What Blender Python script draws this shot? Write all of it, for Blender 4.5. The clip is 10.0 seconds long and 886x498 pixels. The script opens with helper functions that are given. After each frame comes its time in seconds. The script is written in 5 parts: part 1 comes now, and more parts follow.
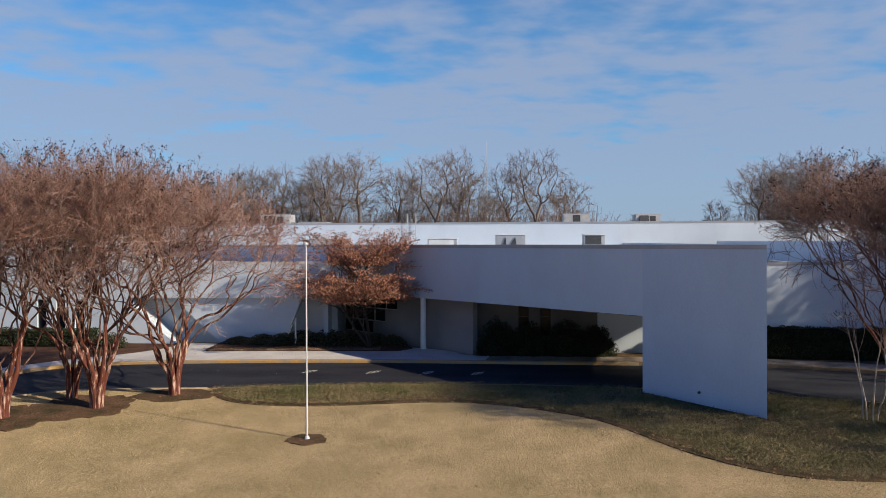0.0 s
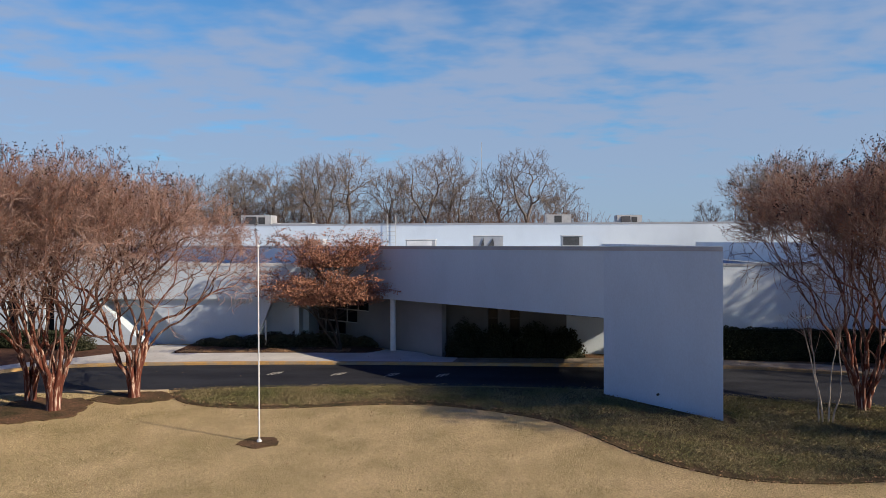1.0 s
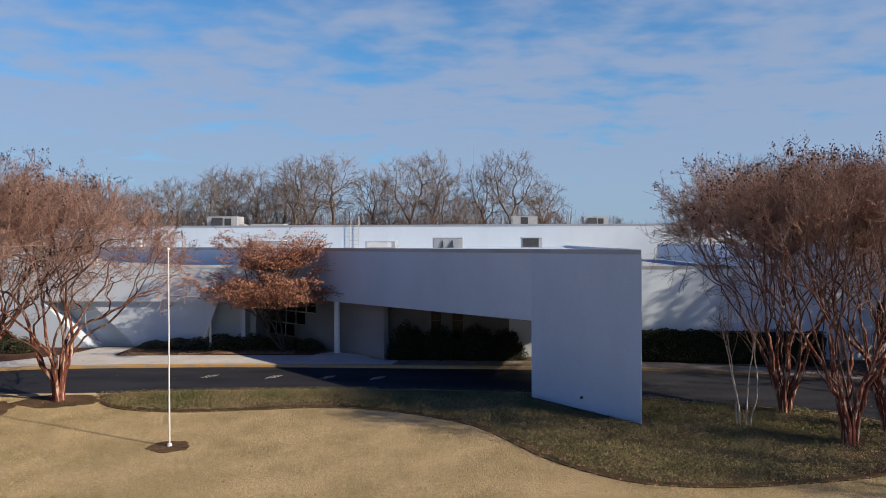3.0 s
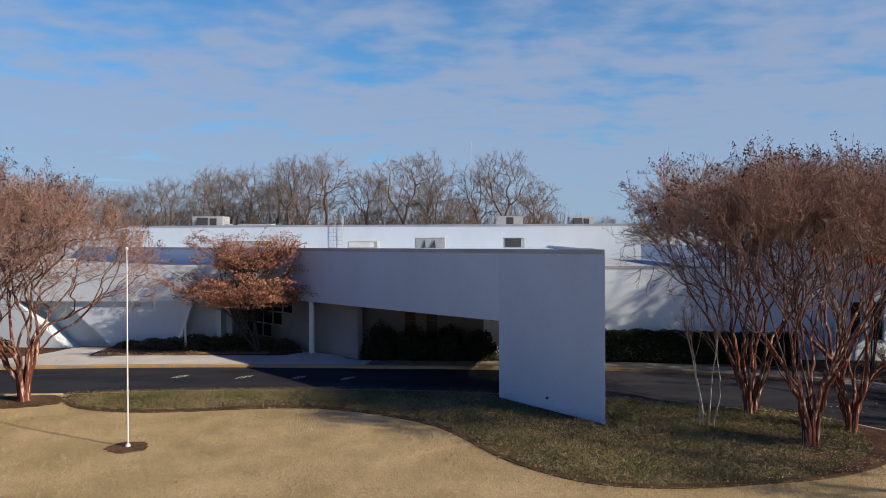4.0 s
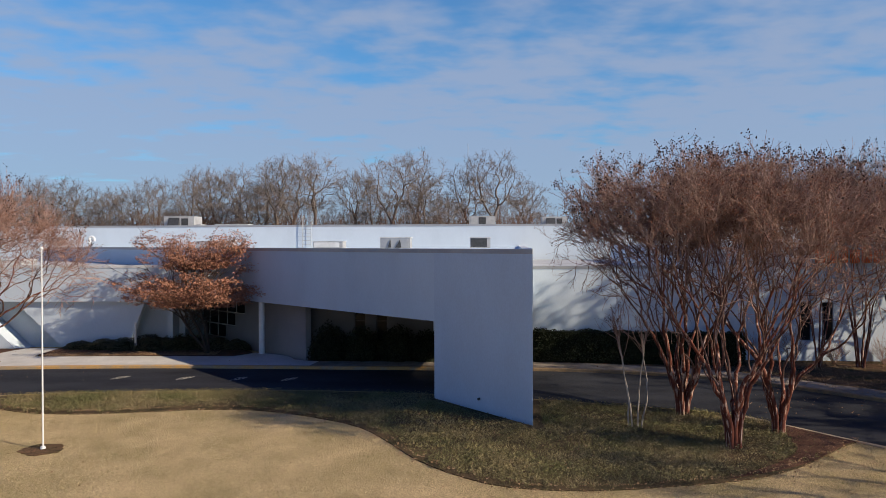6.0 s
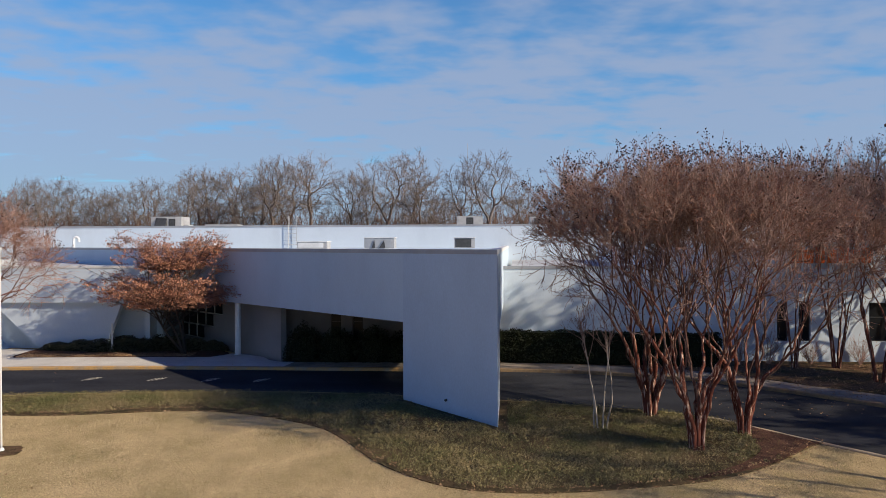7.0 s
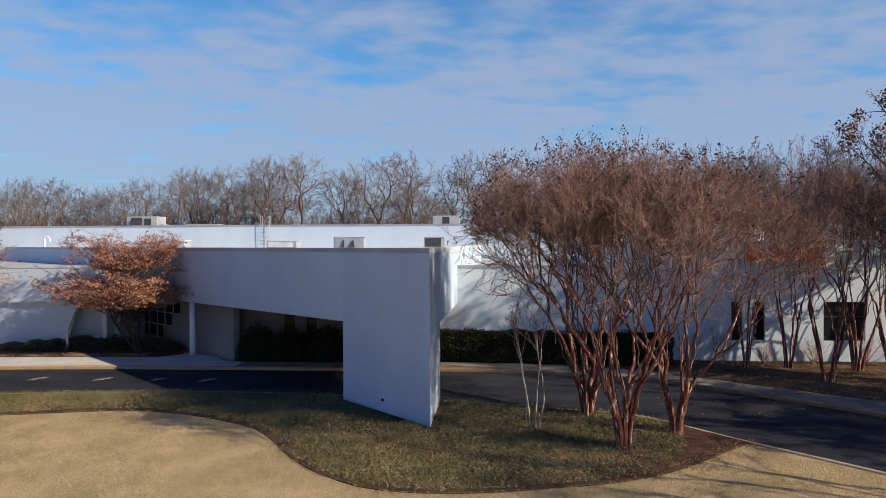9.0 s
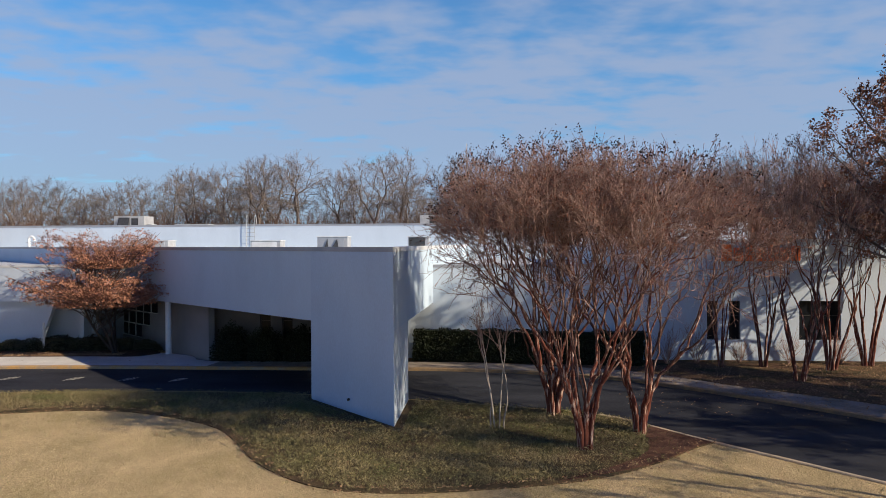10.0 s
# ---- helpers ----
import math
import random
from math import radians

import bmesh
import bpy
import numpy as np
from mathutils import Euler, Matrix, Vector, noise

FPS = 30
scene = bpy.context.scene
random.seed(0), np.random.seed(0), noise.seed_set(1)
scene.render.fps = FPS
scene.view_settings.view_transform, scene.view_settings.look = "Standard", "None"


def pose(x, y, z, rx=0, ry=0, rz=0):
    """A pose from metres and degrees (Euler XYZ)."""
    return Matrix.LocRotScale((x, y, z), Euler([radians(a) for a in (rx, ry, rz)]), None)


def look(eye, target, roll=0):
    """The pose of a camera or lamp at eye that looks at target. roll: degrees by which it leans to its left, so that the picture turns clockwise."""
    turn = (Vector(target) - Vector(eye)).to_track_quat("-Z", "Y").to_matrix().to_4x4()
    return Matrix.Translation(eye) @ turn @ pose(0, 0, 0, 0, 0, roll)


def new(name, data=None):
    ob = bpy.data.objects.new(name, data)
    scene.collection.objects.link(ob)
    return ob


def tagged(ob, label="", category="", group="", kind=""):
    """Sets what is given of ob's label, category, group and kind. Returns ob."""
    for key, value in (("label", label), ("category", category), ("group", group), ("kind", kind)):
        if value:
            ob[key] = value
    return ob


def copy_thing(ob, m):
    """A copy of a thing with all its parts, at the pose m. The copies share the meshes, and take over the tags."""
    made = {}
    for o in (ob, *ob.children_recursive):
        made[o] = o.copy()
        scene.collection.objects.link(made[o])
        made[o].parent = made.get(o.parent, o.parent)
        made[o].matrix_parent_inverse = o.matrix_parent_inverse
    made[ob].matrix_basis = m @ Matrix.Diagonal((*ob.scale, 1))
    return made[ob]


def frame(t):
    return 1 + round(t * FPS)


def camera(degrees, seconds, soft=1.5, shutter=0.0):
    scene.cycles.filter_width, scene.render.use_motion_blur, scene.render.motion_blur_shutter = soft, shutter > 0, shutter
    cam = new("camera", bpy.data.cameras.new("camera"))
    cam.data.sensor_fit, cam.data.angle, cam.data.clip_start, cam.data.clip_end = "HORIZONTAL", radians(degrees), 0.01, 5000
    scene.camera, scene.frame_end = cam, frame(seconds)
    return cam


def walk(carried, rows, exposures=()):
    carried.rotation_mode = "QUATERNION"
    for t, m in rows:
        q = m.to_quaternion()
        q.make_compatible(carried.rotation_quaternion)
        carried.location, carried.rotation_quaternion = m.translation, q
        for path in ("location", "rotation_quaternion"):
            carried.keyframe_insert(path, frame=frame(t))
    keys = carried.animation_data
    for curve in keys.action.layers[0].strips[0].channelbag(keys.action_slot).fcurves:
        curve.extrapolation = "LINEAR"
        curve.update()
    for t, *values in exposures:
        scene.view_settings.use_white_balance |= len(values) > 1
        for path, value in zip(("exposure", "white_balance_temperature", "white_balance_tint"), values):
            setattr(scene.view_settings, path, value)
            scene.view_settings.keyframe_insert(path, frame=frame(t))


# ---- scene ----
cam = camera(61.7, 10.0, soft=0.7)
METRES, EYE, TILT, LEAN, TURN = 11.9, 5.9, 0.7, 0.0, 0.0
ROWS = [
    (0.0, 0.0, 0.0, 0.0, -0.01, -1.26, 0.24),
    (0.5, 0.0558, 0.0025, 0.0025, -0.15, -1.26, 0.24),
    (1.0, 0.1111, 0.0054, 0.0045, -0.33, -1.25, 0.24),
    (1.5, 0.1647, 0.0083, 0.0062, -0.49, -1.23, 0.23),
    (2.0, 0.2157, 0.0087, 0.0086, -0.65, -1.22, 0.2),
    (2.5, 0.2678, 0.0089, 0.0102, -0.77, -1.21, 0.2),
    (4.0, 0.4165, 0.0149, 0.0087, -1.02, -1.19, 0.15),
    (4.5, 0.4632, 0.0176, 0.0081, -1.09, -1.18, 0.16),
    (5.0, 0.5122, 0.0219, 0.0068, -1.15, -1.17, 0.16),
    (5.5, 0.5627, 0.0273, 0.0057, -1.19, -1.17, 0.15),
    (7.0, 0.7132, 0.0426, 0.0057, -1.17, -1.15, 0.21),
    (7.5, 0.7576, 0.0466, 0.0047, -1.16, -1.14, 0.23),
    (8.0, 0.8044, 0.05, 0.0038, -1.16, -1.12, 0.22),
    (8.5, 0.8519, 0.0526, 0.0013, -1.16, -1.12, 0.23),
    (9.0, 0.8987, 0.0543, -0.0001, -1.17, -1.13, 0.23),
    (9.5, 0.9467, 0.0567, -0.0009, -1.16, -1.14, 0.24),
    (10.0, 0.9973, 0.0599, -0.0033, -1.16, -1.14, 0.27),
]
walk(cam, [(t, pose(0, 0, EYE, TILT, LEAN, TURN) @ pose(METRES * x, METRES * y, METRES * z, 90 + pitch, roll, yaw)) for t, x, y, z, yaw, pitch, roll in ROWS],
     exposures=[(0.0, 0.16), (5.5, 0.15), (7.5, 0.22), (10.0, 0.26)])

# ---------------------------------------------------------------- world, sun
SUN_DIR = Vector((0.7987, -0.386, 0.4617)).normalized()
world = bpy.data.worlds.new("world")
scene.world = world
world.use_nodes = True
wn, wl = world.node_tree.nodes, world.node_tree.links
wn.clear()


def wnode(kind, **values):
    n = wn.new(kind)
    for k, v in values.items():
        n.inputs[k].default_value = v
    return n


sky = wn.new("ShaderNodeTexSky")
sky.sky_type = "NISHITA"
sky.sun_disc = False
sky.sun_elevation = math.asin(SUN_DIR.z)
sky.sun_rotation = math.atan2(SUN_DIR.x, SUN_DIR.y)
sky.air_density, sky.dust_density, sky.ozone_density = 1.0, 0.3, 2.5
tc = wn.new("ShaderNodeTexCoord")
sep = wn.new("ShaderNodeSeparateXYZ")
wl.new(tc.outputs["Generated"], sep.inputs[0])
lift = wn.new("ShaderNodeMath")
lift.operation = "MAXIMUM"
lift.inputs[1].default_value = 0.0
wl.new(sep.outputs["Z"], lift.inputs[0])
plus = wn.new("ShaderNodeMath")
plus.operation = "ADD"
plus.inputs[1].default_value = 0.10
wl.new(lift.outputs[0], plus.inputs[0])
flat = wn.new("ShaderNodeVectorMath")
flat.operation = "DIVIDE"
wl.new(tc.outputs["Generated"], flat.inputs[0])
comb = wn.new("ShaderNodeCombineXYZ")
for i in range(3):
    wl.new(plus.outputs[0], comb.inputs[i])
wl.new(comb.outputs[0], flat.inputs[1])
stretch = wn.new("ShaderNodeMapping")
stretch.inputs["Scale"].default_value = (1.05, 1.2, 0.0)
stretch.inputs["Location"].default_value = (0.35, 0.2, 0.0)
stretch.inputs["Rotation"].default_value = (0, 0, radians(3))
wl.new(flat.outputs[0], stretch.inputs[0])
big = wnode("ShaderNodeTexNoise", Scale=1.5, Detail=2.0, Roughness=0.45, Distortion=0.2)
small = wnode("ShaderNodeTexNoise", Scale=5.0, Detail=3.0, Roughness=0.5, Distortion=0.1)
wl.new(stretch.outputs[0], big.inputs["Vector"])
wl.new(stretch.outputs[0], small.inputs["Vector"])
both = wn.new("ShaderNodeMix")
both.data_type = "FLOAT"
both.inputs[0].default_value = 0.5
wl.new(big.outputs["Fac"], both.inputs[2])
wl.new(small.outputs["Fac"], both.inputs[3])
# cover is nearly closed low down and breaks open higher up
cover = wn.new("ShaderNodeMapRange")
cover.inputs["From Min"].default_value, cover.inputs["From Max"].default_value = 0.05, 0.33
cover.inputs["To Min"].default_value, cover.inputs["To Max"].default_value = 0.26, -0.03
wl.new(sep.outputs["Z"], cover.inputs["Value"])
addc = wn.new("ShaderNodeMath")
addc.operation = "ADD"
wl.new(both.outputs[0], addc.inputs[0])
wl.new(cover.outputs[0], addc.inputs[1])
mask = wn.new("ShaderNodeMapRange")
mask.interpolation_type = "SMOOTHSTEP"
mask.inputs["From Min"].default_value, mask.inputs["From Max"].default_value = 0.36, 0.68
mask.inputs["To Min"].default_value, mask.inputs["To Max"].default_value = 0.12, 0.82
wl.new(addc.outputs[0], mask.inputs["Value"])
gain = wn.new("ShaderNodeVectorMath")
gain.operation = "SCALE"
gain.inputs["Scale"].default_value = 0.098
wl.new(sky.outputs[0], gain.inputs[0])
tint = wn.new("ShaderNodeVectorMath")
tint.operation = "MULTIPLY"
tint.inputs[1].default_value = (0.47, 1.16, 1.60)
wl.new(gain.outputs[0], tint.inputs[0])
veil = wn.new("ShaderNodeMix")
veil.data_type = "RGBA"
veil.inputs[7].default_value = (0.375, 0.455, 0.635, 1)
wl.new(mask.outputs[0], veil.inputs[0])
wl.new(tint.outputs[0], veil.inputs[6])
deep = wn.new("ShaderNodeMapRange")
deep.interpolation_type = "SMOOTHSTEP"
deep.inputs["From Min"].default_value, deep.inputs["From Max"].default_value = 0.28, 0.52
wl.new(sep.outputs["Z"], deep.inputs["Value"])
fade = wn.new("ShaderNodeMix")
fade.data_type = "RGBA"
fade.inputs[6].default_value, fade.inputs[7].default_value = (0.80, 0.80, 0.80, 1), (0.035, 0.18, 0.50, 1)
wl.new(deep.outputs[0], fade.inputs[0])
shade = wn.new("ShaderNodeVectorMath")
shade.operation = "MULTIPLY"
wl.new(veil.outputs[2], shade.inputs[0])
wl.new(fade.outputs[2], shade.inputs[1])
bg = wn.new("ShaderNodeBackground")
bg.inputs["Strength"].default_value = 1.0
wl.new(shade.outputs[0], bg.inputs["Color"])
wout = wn.new("ShaderNodeOutputWorld")
wl.new(bg.outputs[0], wout.inputs["Surface"])

sun = new("sun", bpy.data.lights.new("sun", "SUN"))
sun.data.energy, sun.data.angle, sun.data.color = 5.15, radians(0.55), (1.0, 0.868, 0.69)
sun.matrix_world = look(SUN_DIR * 100, (0, 0, 0))


# ---------------------------------------------------------------- materials
def mat(name, a, b, scale=1.0, rough=0.8, bump=0.0, bump_scale=60.0, fine=None, metal=0.0, stretch3=(1, 1, 1), rand=0.0, spec=0.5, contrast=(0.35, 0.65), distance=0.01):
    """Two colours mixed by a large noise, a fine noise on top, bump, and a shift per object."""
    m = bpy.data.materials.new(name)
    m.use_nodes = True
    n, l = m.node_tree.nodes, m.node_tree.links
    bs = n["Principled BSDF"]
    bs.inputs["Roughness"].default_value = rough
    bs.inputs["Metallic"].default_value = metal
    bs.inputs["Specular IOR Level"].default_value = spec
    co = n.new("ShaderNodeTexCoord")
    mp = n.new("ShaderNodeMapping")
    mp.inputs["Scale"].default_value = stretch3
    l.new(co.outputs["Object"], mp.inputs[0])
    t = n.new("ShaderNodeTexNoise")
    t.inputs["Scale"].default_value, t.inputs["Detail"].default_value, t.inputs["Roughness"].default_value = scale, 6, 0.6
    l.new(mp.outputs[0], t.inputs["Vector"])
    r = n.new("ShaderNodeMapRange")
    r.inputs["From Min"].default_value, r.inputs["From Max"].default_value = contrast
    l.new(t.outputs["Fac"], r.inputs["Value"])
    mx = n.new("ShaderNodeMix")
    mx.data_type = "RGBA"
    mx.inputs[6].default_value, mx.inputs[7].default_value = (*a, 1), (*b, 1)
    l.new(r.outputs[0], mx.inputs[0])
    out = mx.outputs[2]
    f = n.new("ShaderNodeTexNoise")
    f.inputs["Scale"].default_value, f.inputs["Detail"].default_value = bump_scale, 4
    l.new(mp.outputs[0], f.inputs["Vector"])
    if fine:
        fr = n.new("ShaderNodeMapRange")
        fr.inputs["From Min"].default_value, fr.inputs["From Max"].default_value = 0.3, 0.7
        fr.inputs["To Min"].default_value, fr.inputs["To Max"].default_value = 1 - fine, 1 + fine
        l.new(f.outputs["Fac"], fr.inputs["Value"])
        hv = n.new("ShaderNodeHueSaturation")
        l.new(out, hv.inputs["Color"])
        l.new(fr.outputs[0], hv.inputs["Value"])
        out = hv.outputs["Color"]
    if rand:
        oi = n.new("ShaderNodeObjectInfo")
        gi = n.new("ShaderNodeNewGeometry")
        ad = n.new("ShaderNodeMath")
        ad.operation = "ADD"
        l.new(oi.outputs["Random"], ad.inputs[0])
        l.new(gi.outputs["Random Per Island"], ad.inputs[1])
        rr = n.new("ShaderNodeMapRange")
        rr.inputs["From Max"].default_value = 2.0
        rr.inputs["To Min"].default_value, rr.inputs["To Max"].default_value = 1 - rand, 1 + rand
        l.new(ad.outputs[0], rr.inputs["Value"])
        h2 = n.new("ShaderNodeHueSaturation")
        l.new(out, h2.inputs["Color"])
        l.new(rr.outputs[0], h2.inputs["Value"])
        out = h2.outputs["Color"]
    l.new(out, bs.inputs["Base Color"])
    if bump:
        bp = n.new("ShaderNodeBump")
        bp.inputs["Strength"].default_value, bp.inputs["Distance"].default_value = bump, distance
        l.new(f.outputs["Fac"], bp.inputs["Height"])
        l.new(bp.outputs[0], bs.inputs["Normal"])
    return m


WALL = mat("white_masonry_paint", (0.590, 0.662, 0.728), (0.522, 0.588, 0.650), 0.35, 0.75, 0.35, 22, 0.03, stretch3=(1, 1, 0.45), contrast=(0.45, 0.75))
# Bluer copy of the wall colour, shade tone put in for the pier front
PIER_SHADE_BLUE = mat("pier_shade_blue", (0.500, 0.610, 0.715), (0.455, 0.555, 0.655), 0.5, 0.75, 0.35, 18, 0.04, stretch3=(1, 1, 0.6), contrast=(0.42, 0.70))
# Wall colour blued for the canopy, standing in for its skylit shade
CANOPY_SHADE_BLUE = mat("canopy_shade_blue", (0.535, 0.640, 0.730), (0.480, 0.575, 0.660), 0.35, 0.75, 0.35, 22, 0.03, stretch3=(1, 1, 0.45), contrast=(0.45, 0.75))
# Grey wall colour, taken darker to stand in for canopy shade
ENTRY = mat("grey_beige_shaded_entrance", (0.26, 0.258, 0.265), (0.21, 0.208, 0.214), 0.4, 0.8, 0.3, 22, 0.04)
# White wall coloured dark here to stand in for deep canopy shade
SHADED_BACK_WALL = mat("shaded_back_wall", (0.18, 0.17, 0.165), (0.14, 0.132, 0.128), 0.6, 0.85, 0.3, 22, 0.06)
COPING = mat("coping_metal", (0.42, 0.43, 0.44), (0.33, 0.34, 0.36), 0.8, 0.45, 0.1, 30, 0.05, metal=0.3)
WHITE_COPING = mat("white_coping", (0.74, 0.74, 0.73), (0.58, 0.58, 0.57), 0.8, 0.5, 0.1, 30, 0.05)
# Underside colour set dark to deepen the shade below canopy and porch
SOFFIT = mat("shade_soffit", (0.20, 0.20, 0.20), (0.15, 0.15, 0.15), 0.8, 0.8, 0.2, 20, 0.05)
ROOF = mat("roof_membrane", (0.55, 0.55, 0.54), (0.38, 0.38, 0.37), 0.25, 0.8, 0.2, 8, 0.1)
LAWN = mat("dormant_lawn", (0.50, 0.370, 0.205), (0.315, 0.242, 0.118), 0.6, 0.95, 1.0, 30, 0.55, contrast=(0.36, 0.70), distance=0.05, spec=0.1)
EARTH = mat("bed_earth", (0.120, 0.080, 0.044), (0.060, 0.050, 0.025), 0.8, 0.95, 1.0, 30, 0.5, distance=0.04, spec=0.1)
MULCH = mat("bark_mulch", (0.125, 0.066, 0.043), (0.068, 0.035, 0.024), 1.2, 0.95, 1.0, 26, 0.6, distance=0.04, spec=0.1)
ASPHALT = mat("sealed_asphalt", (0.016, 0.0168, 0.020), (0.034, 0.035, 0.040), 0.5, 0.8, 0.5, 90, 0.3, stretch3=(0.5, 1.6, 1), spec=0.2)
CONCRETE = mat("pale_concrete", (0.62, 0.585, 0.525), (0.49, 0.46, 0.41), 0.6, 0.9, 0.4, 40, 0.12)
# Beige concrete coloured dark to stand in for canopy and tree shade
SHADED_CONCRETE = mat("beige_shaded_concrete", (0.30, 0.245, 0.19), (0.17, 0.135, 0.10), 1.1, 0.9, 0.5, 30, 0.2, contrast=(0.42, 0.62))
EDGING = mat("tan_concrete_edging", (0.48, 0.37, 0.245), (0.30, 0.235, 0.15), 1.8, 0.9, 0.5, 25, 0.2)
FOREST_FLOOR = mat("mulch_and_leaf_litter", (0.17, 0.095, 0.055), (0.062, 0.050, 0.024), 0.9, 0.95, 1.0, 18, 0.6, distance=0.05, spec=0.1)
YELLOW = mat("worn_yellow_kerb_paint", (0.46, 0.275, 0.10), (0.34, 0.26, 0.17), 1.6, 0.8, 0.4, 25, 0.2, contrast=(0.45, 0.6))
# Brown kerb with worn yellow, taken darker to stand in for tree shade
BROWN_KERB = mat("brown_shaded_kerb", (0.27, 0.175, 0.085), (0.17, 0.125, 0.085), 1.6, 0.85, 0.4, 25, 0.2, contrast=(0.4, 0.6))
LINE = mat("worn_road_paint", (0.50, 0.46, 0.36), (0.10, 0.10, 0.09), 5.0, 0.8, 0.3, 60, 0.2, contrast=(0.48, 0.62))
GALV = mat("galvanised_metal", (0.50, 0.50, 0.49), (0.38, 0.38, 0.38), 1.5, 0.5, 0.1, 20, 0.05, metal=0.2)
DARK_GRILLE = mat("dark_grille", (0.06, 0.062, 0.065), (0.035, 0.036, 0.038), 4, 0.6)
FRAME = mat("window_frame_paint", (0.62, 0.62, 0.60), (0.5, 0.5, 0.49), 3, 0.5)
DARK_FRAME = mat("dark_frame", (0.035, 0.033, 0.032), (0.025, 0.024, 0.024), 3, 0.5)
POLE = mat("white_pole_paint", (0.75, 0.75, 0.73), (0.64, 0.64, 0.62), 4, 0.4)
BARK = mat("peeling_bark", (0.135, 0.042, 0.027), (0.56, 0.40, 0.31), 13.0, 0.85, 0.8, 14, 0.25, stretch3=(1, 1, 0.12), contrast=(0.52, 0.66), distance=0.02, spec=0.2)
BRANCH = mat("branch_bark", (0.095, 0.045, 0.034), (0.36, 0.25, 0.20), 9.0, 0.85, 0.4, 14, 0.2, stretch3=(1, 1, 0.2), contrast=(0.50, 0.70), spec=0.2)
DARK_BARK = mat("dark_bark", (0.062, 0.048, 0.040), (0.038, 0.030, 0.026), 2.0, 0.9, 0.5, 8, 0.2, stretch3=(1, 1, 0.3), spec=0.2)
SHRUB_LEAF = mat("dull_evergreen_leaf", (0.040, 0.042, 0.020), (0.080, 0.068, 0.036), 1.5, 0.6, rand=0.5, spec=0.35)
TWIG = mat("red_brown_twig", (0.200, 0.108, 0.085), (0.40, 0.270, 0.220), 1.2, 0.85, rand=0.55, spec=0.2)
PALE_BARK = mat("pale_bark", (0.50, 0.43, 0.36), (0.34, 0.28, 0.23), 3, 0.85, 0.5, 20, 0.2, stretch3=(1, 1, 0.3), spec=0.2)
RUST = mat("rusty_dry_leaf", (0.31, 0.125, 0.075), (0.21, 0.085, 0.055), 1.5, 0.8, rand=0.45, spec=0.2)
SEED = mat("dark_seed_head", (0.060, 0.038, 0.032), (0.035, 0.025, 0.024), 2, 0.9, rand=0.3, spec=0.2)
ORANGE_LEAF = mat("copper_autumn_leaf", (0.40, 0.195, 0.118), (0.26, 0.115, 0.070), 1.2, 0.7, rand=0.5, spec=0.3)
BROWN_LEAF = mat("brown_oak_leaf", (0.34, 0.140, 0.075), (0.22, 0.100, 0.060), 1.0, 0.8, rand=0.45, spec=0.3)
FAR_BARK = mat("far_bark", (0.22, 0.18, 0.16), (0.15, 0.125, 0.11), 0.5, 0.9, spec=0.1)
GREY_BARK = mat("grey_bark", (0.16, 0.13, 0.11), (0.10, 0.085, 0.075), 1.0, 0.9, 0.6, 6, 0.2, stretch3=(1, 1, 0.3), spec=0.2)
FAR_TWIG = mat("grey_winter_twig", (0.24, 0.20, 0.18), (0.18, 0.152, 0.142), 0.1, 0.9, rand=0.25, spec=0.1)
FAR_BRUSH = mat("winter_brush", (0.215, 0.125, 0.094), (0.18, 0.122, 0.096), 0.08, 0.9, rand=0.3, spec=0.1)
HEDGE_LEAF = mat("evergreen_leaf", (0.018, 0.026, 0.011), (0.034, 0.038, 0.018), 1.5, 0.65, rand=0.5, spec=0.22)
COVER_LEAF = mat("groundcover_leaf", (0.145, 0.152, 0.052), (0.42, 0.320, 0.165), 0.45, 0.75, rand=0.6, spec=0.3, contrast=(0.32, 0.72))
STRAW = mat("straw_grass", (0.58, 0.46, 0.27), (0.37, 0.305, 0.150), 0.5, 0.9, rand=0.8, spec=0.1)
OLIVE_GRASS = mat("olive_grass", (0.25, 0.215, 0.095), (0.16, 0.145, 0.060), 0.8, 0.9, rand=0.5, spec=0.1)
LITTER = mat("fallen_leaf", (0.40, 0.26, 0.15), (0.24, 0.14, 0.075), 1.0, 0.85, rand=0.5, spec=0.2)
SIGN = mat("orange_sign_enamel", (0.86, 0.17, 0.025), (0.78, 0.13, 0.02), 2, 0.4)
glass = bpy.data.materials.new("window_glass")
glass.use_nodes = True
gb = glass.node_tree.nodes["Principled BSDF"]
gb.inputs["Base Color"].default_value = (0.012, 0.014, 0.017, 1)
gb.inputs["Roughness"].default_value = 0.08
gb.inputs["Specular IOR Level"].default_value = 0.15
GLASS = glass


# ---------------------------------------------------------------- mesh helpers
def mesh_of(name, bm, material, smooth=False):
    me = bpy.data.meshes.new(name)
    bm.to_mesh(me)
    bm.free()
    me.materials.append(material)
    if smooth:
        for p in me.polygons:
            p.use_smooth = True
    return me


def part(name, bm, material, parent, label="", smooth=False):
    ob = new(name, mesh_of(name, bm, material, smooth))
    if parent is not None:
        ob.parent = parent
    if label:
        tagged(ob, label)
    return ob


def raw(name, verts, faces, material, parent=None, smooth=False):
    me = bpy.data.meshes.new(name)
    me.from_pydata(verts, [], faces)
    me.materials.append(material)
    if smooth:
        me.polygons.foreach_set("use_smooth", np.ones(len(me.polygons), dtype=bool))
    ob = new(name, me)
    if parent is not None:
        ob.parent = parent
    return ob


def thing(name, label, category, group="", at=(0, 0, 0)):
    ob = new(name)
    ob.empty_display_size = 0.2
    ob.location = at
    return tagged(ob, label, category, group)


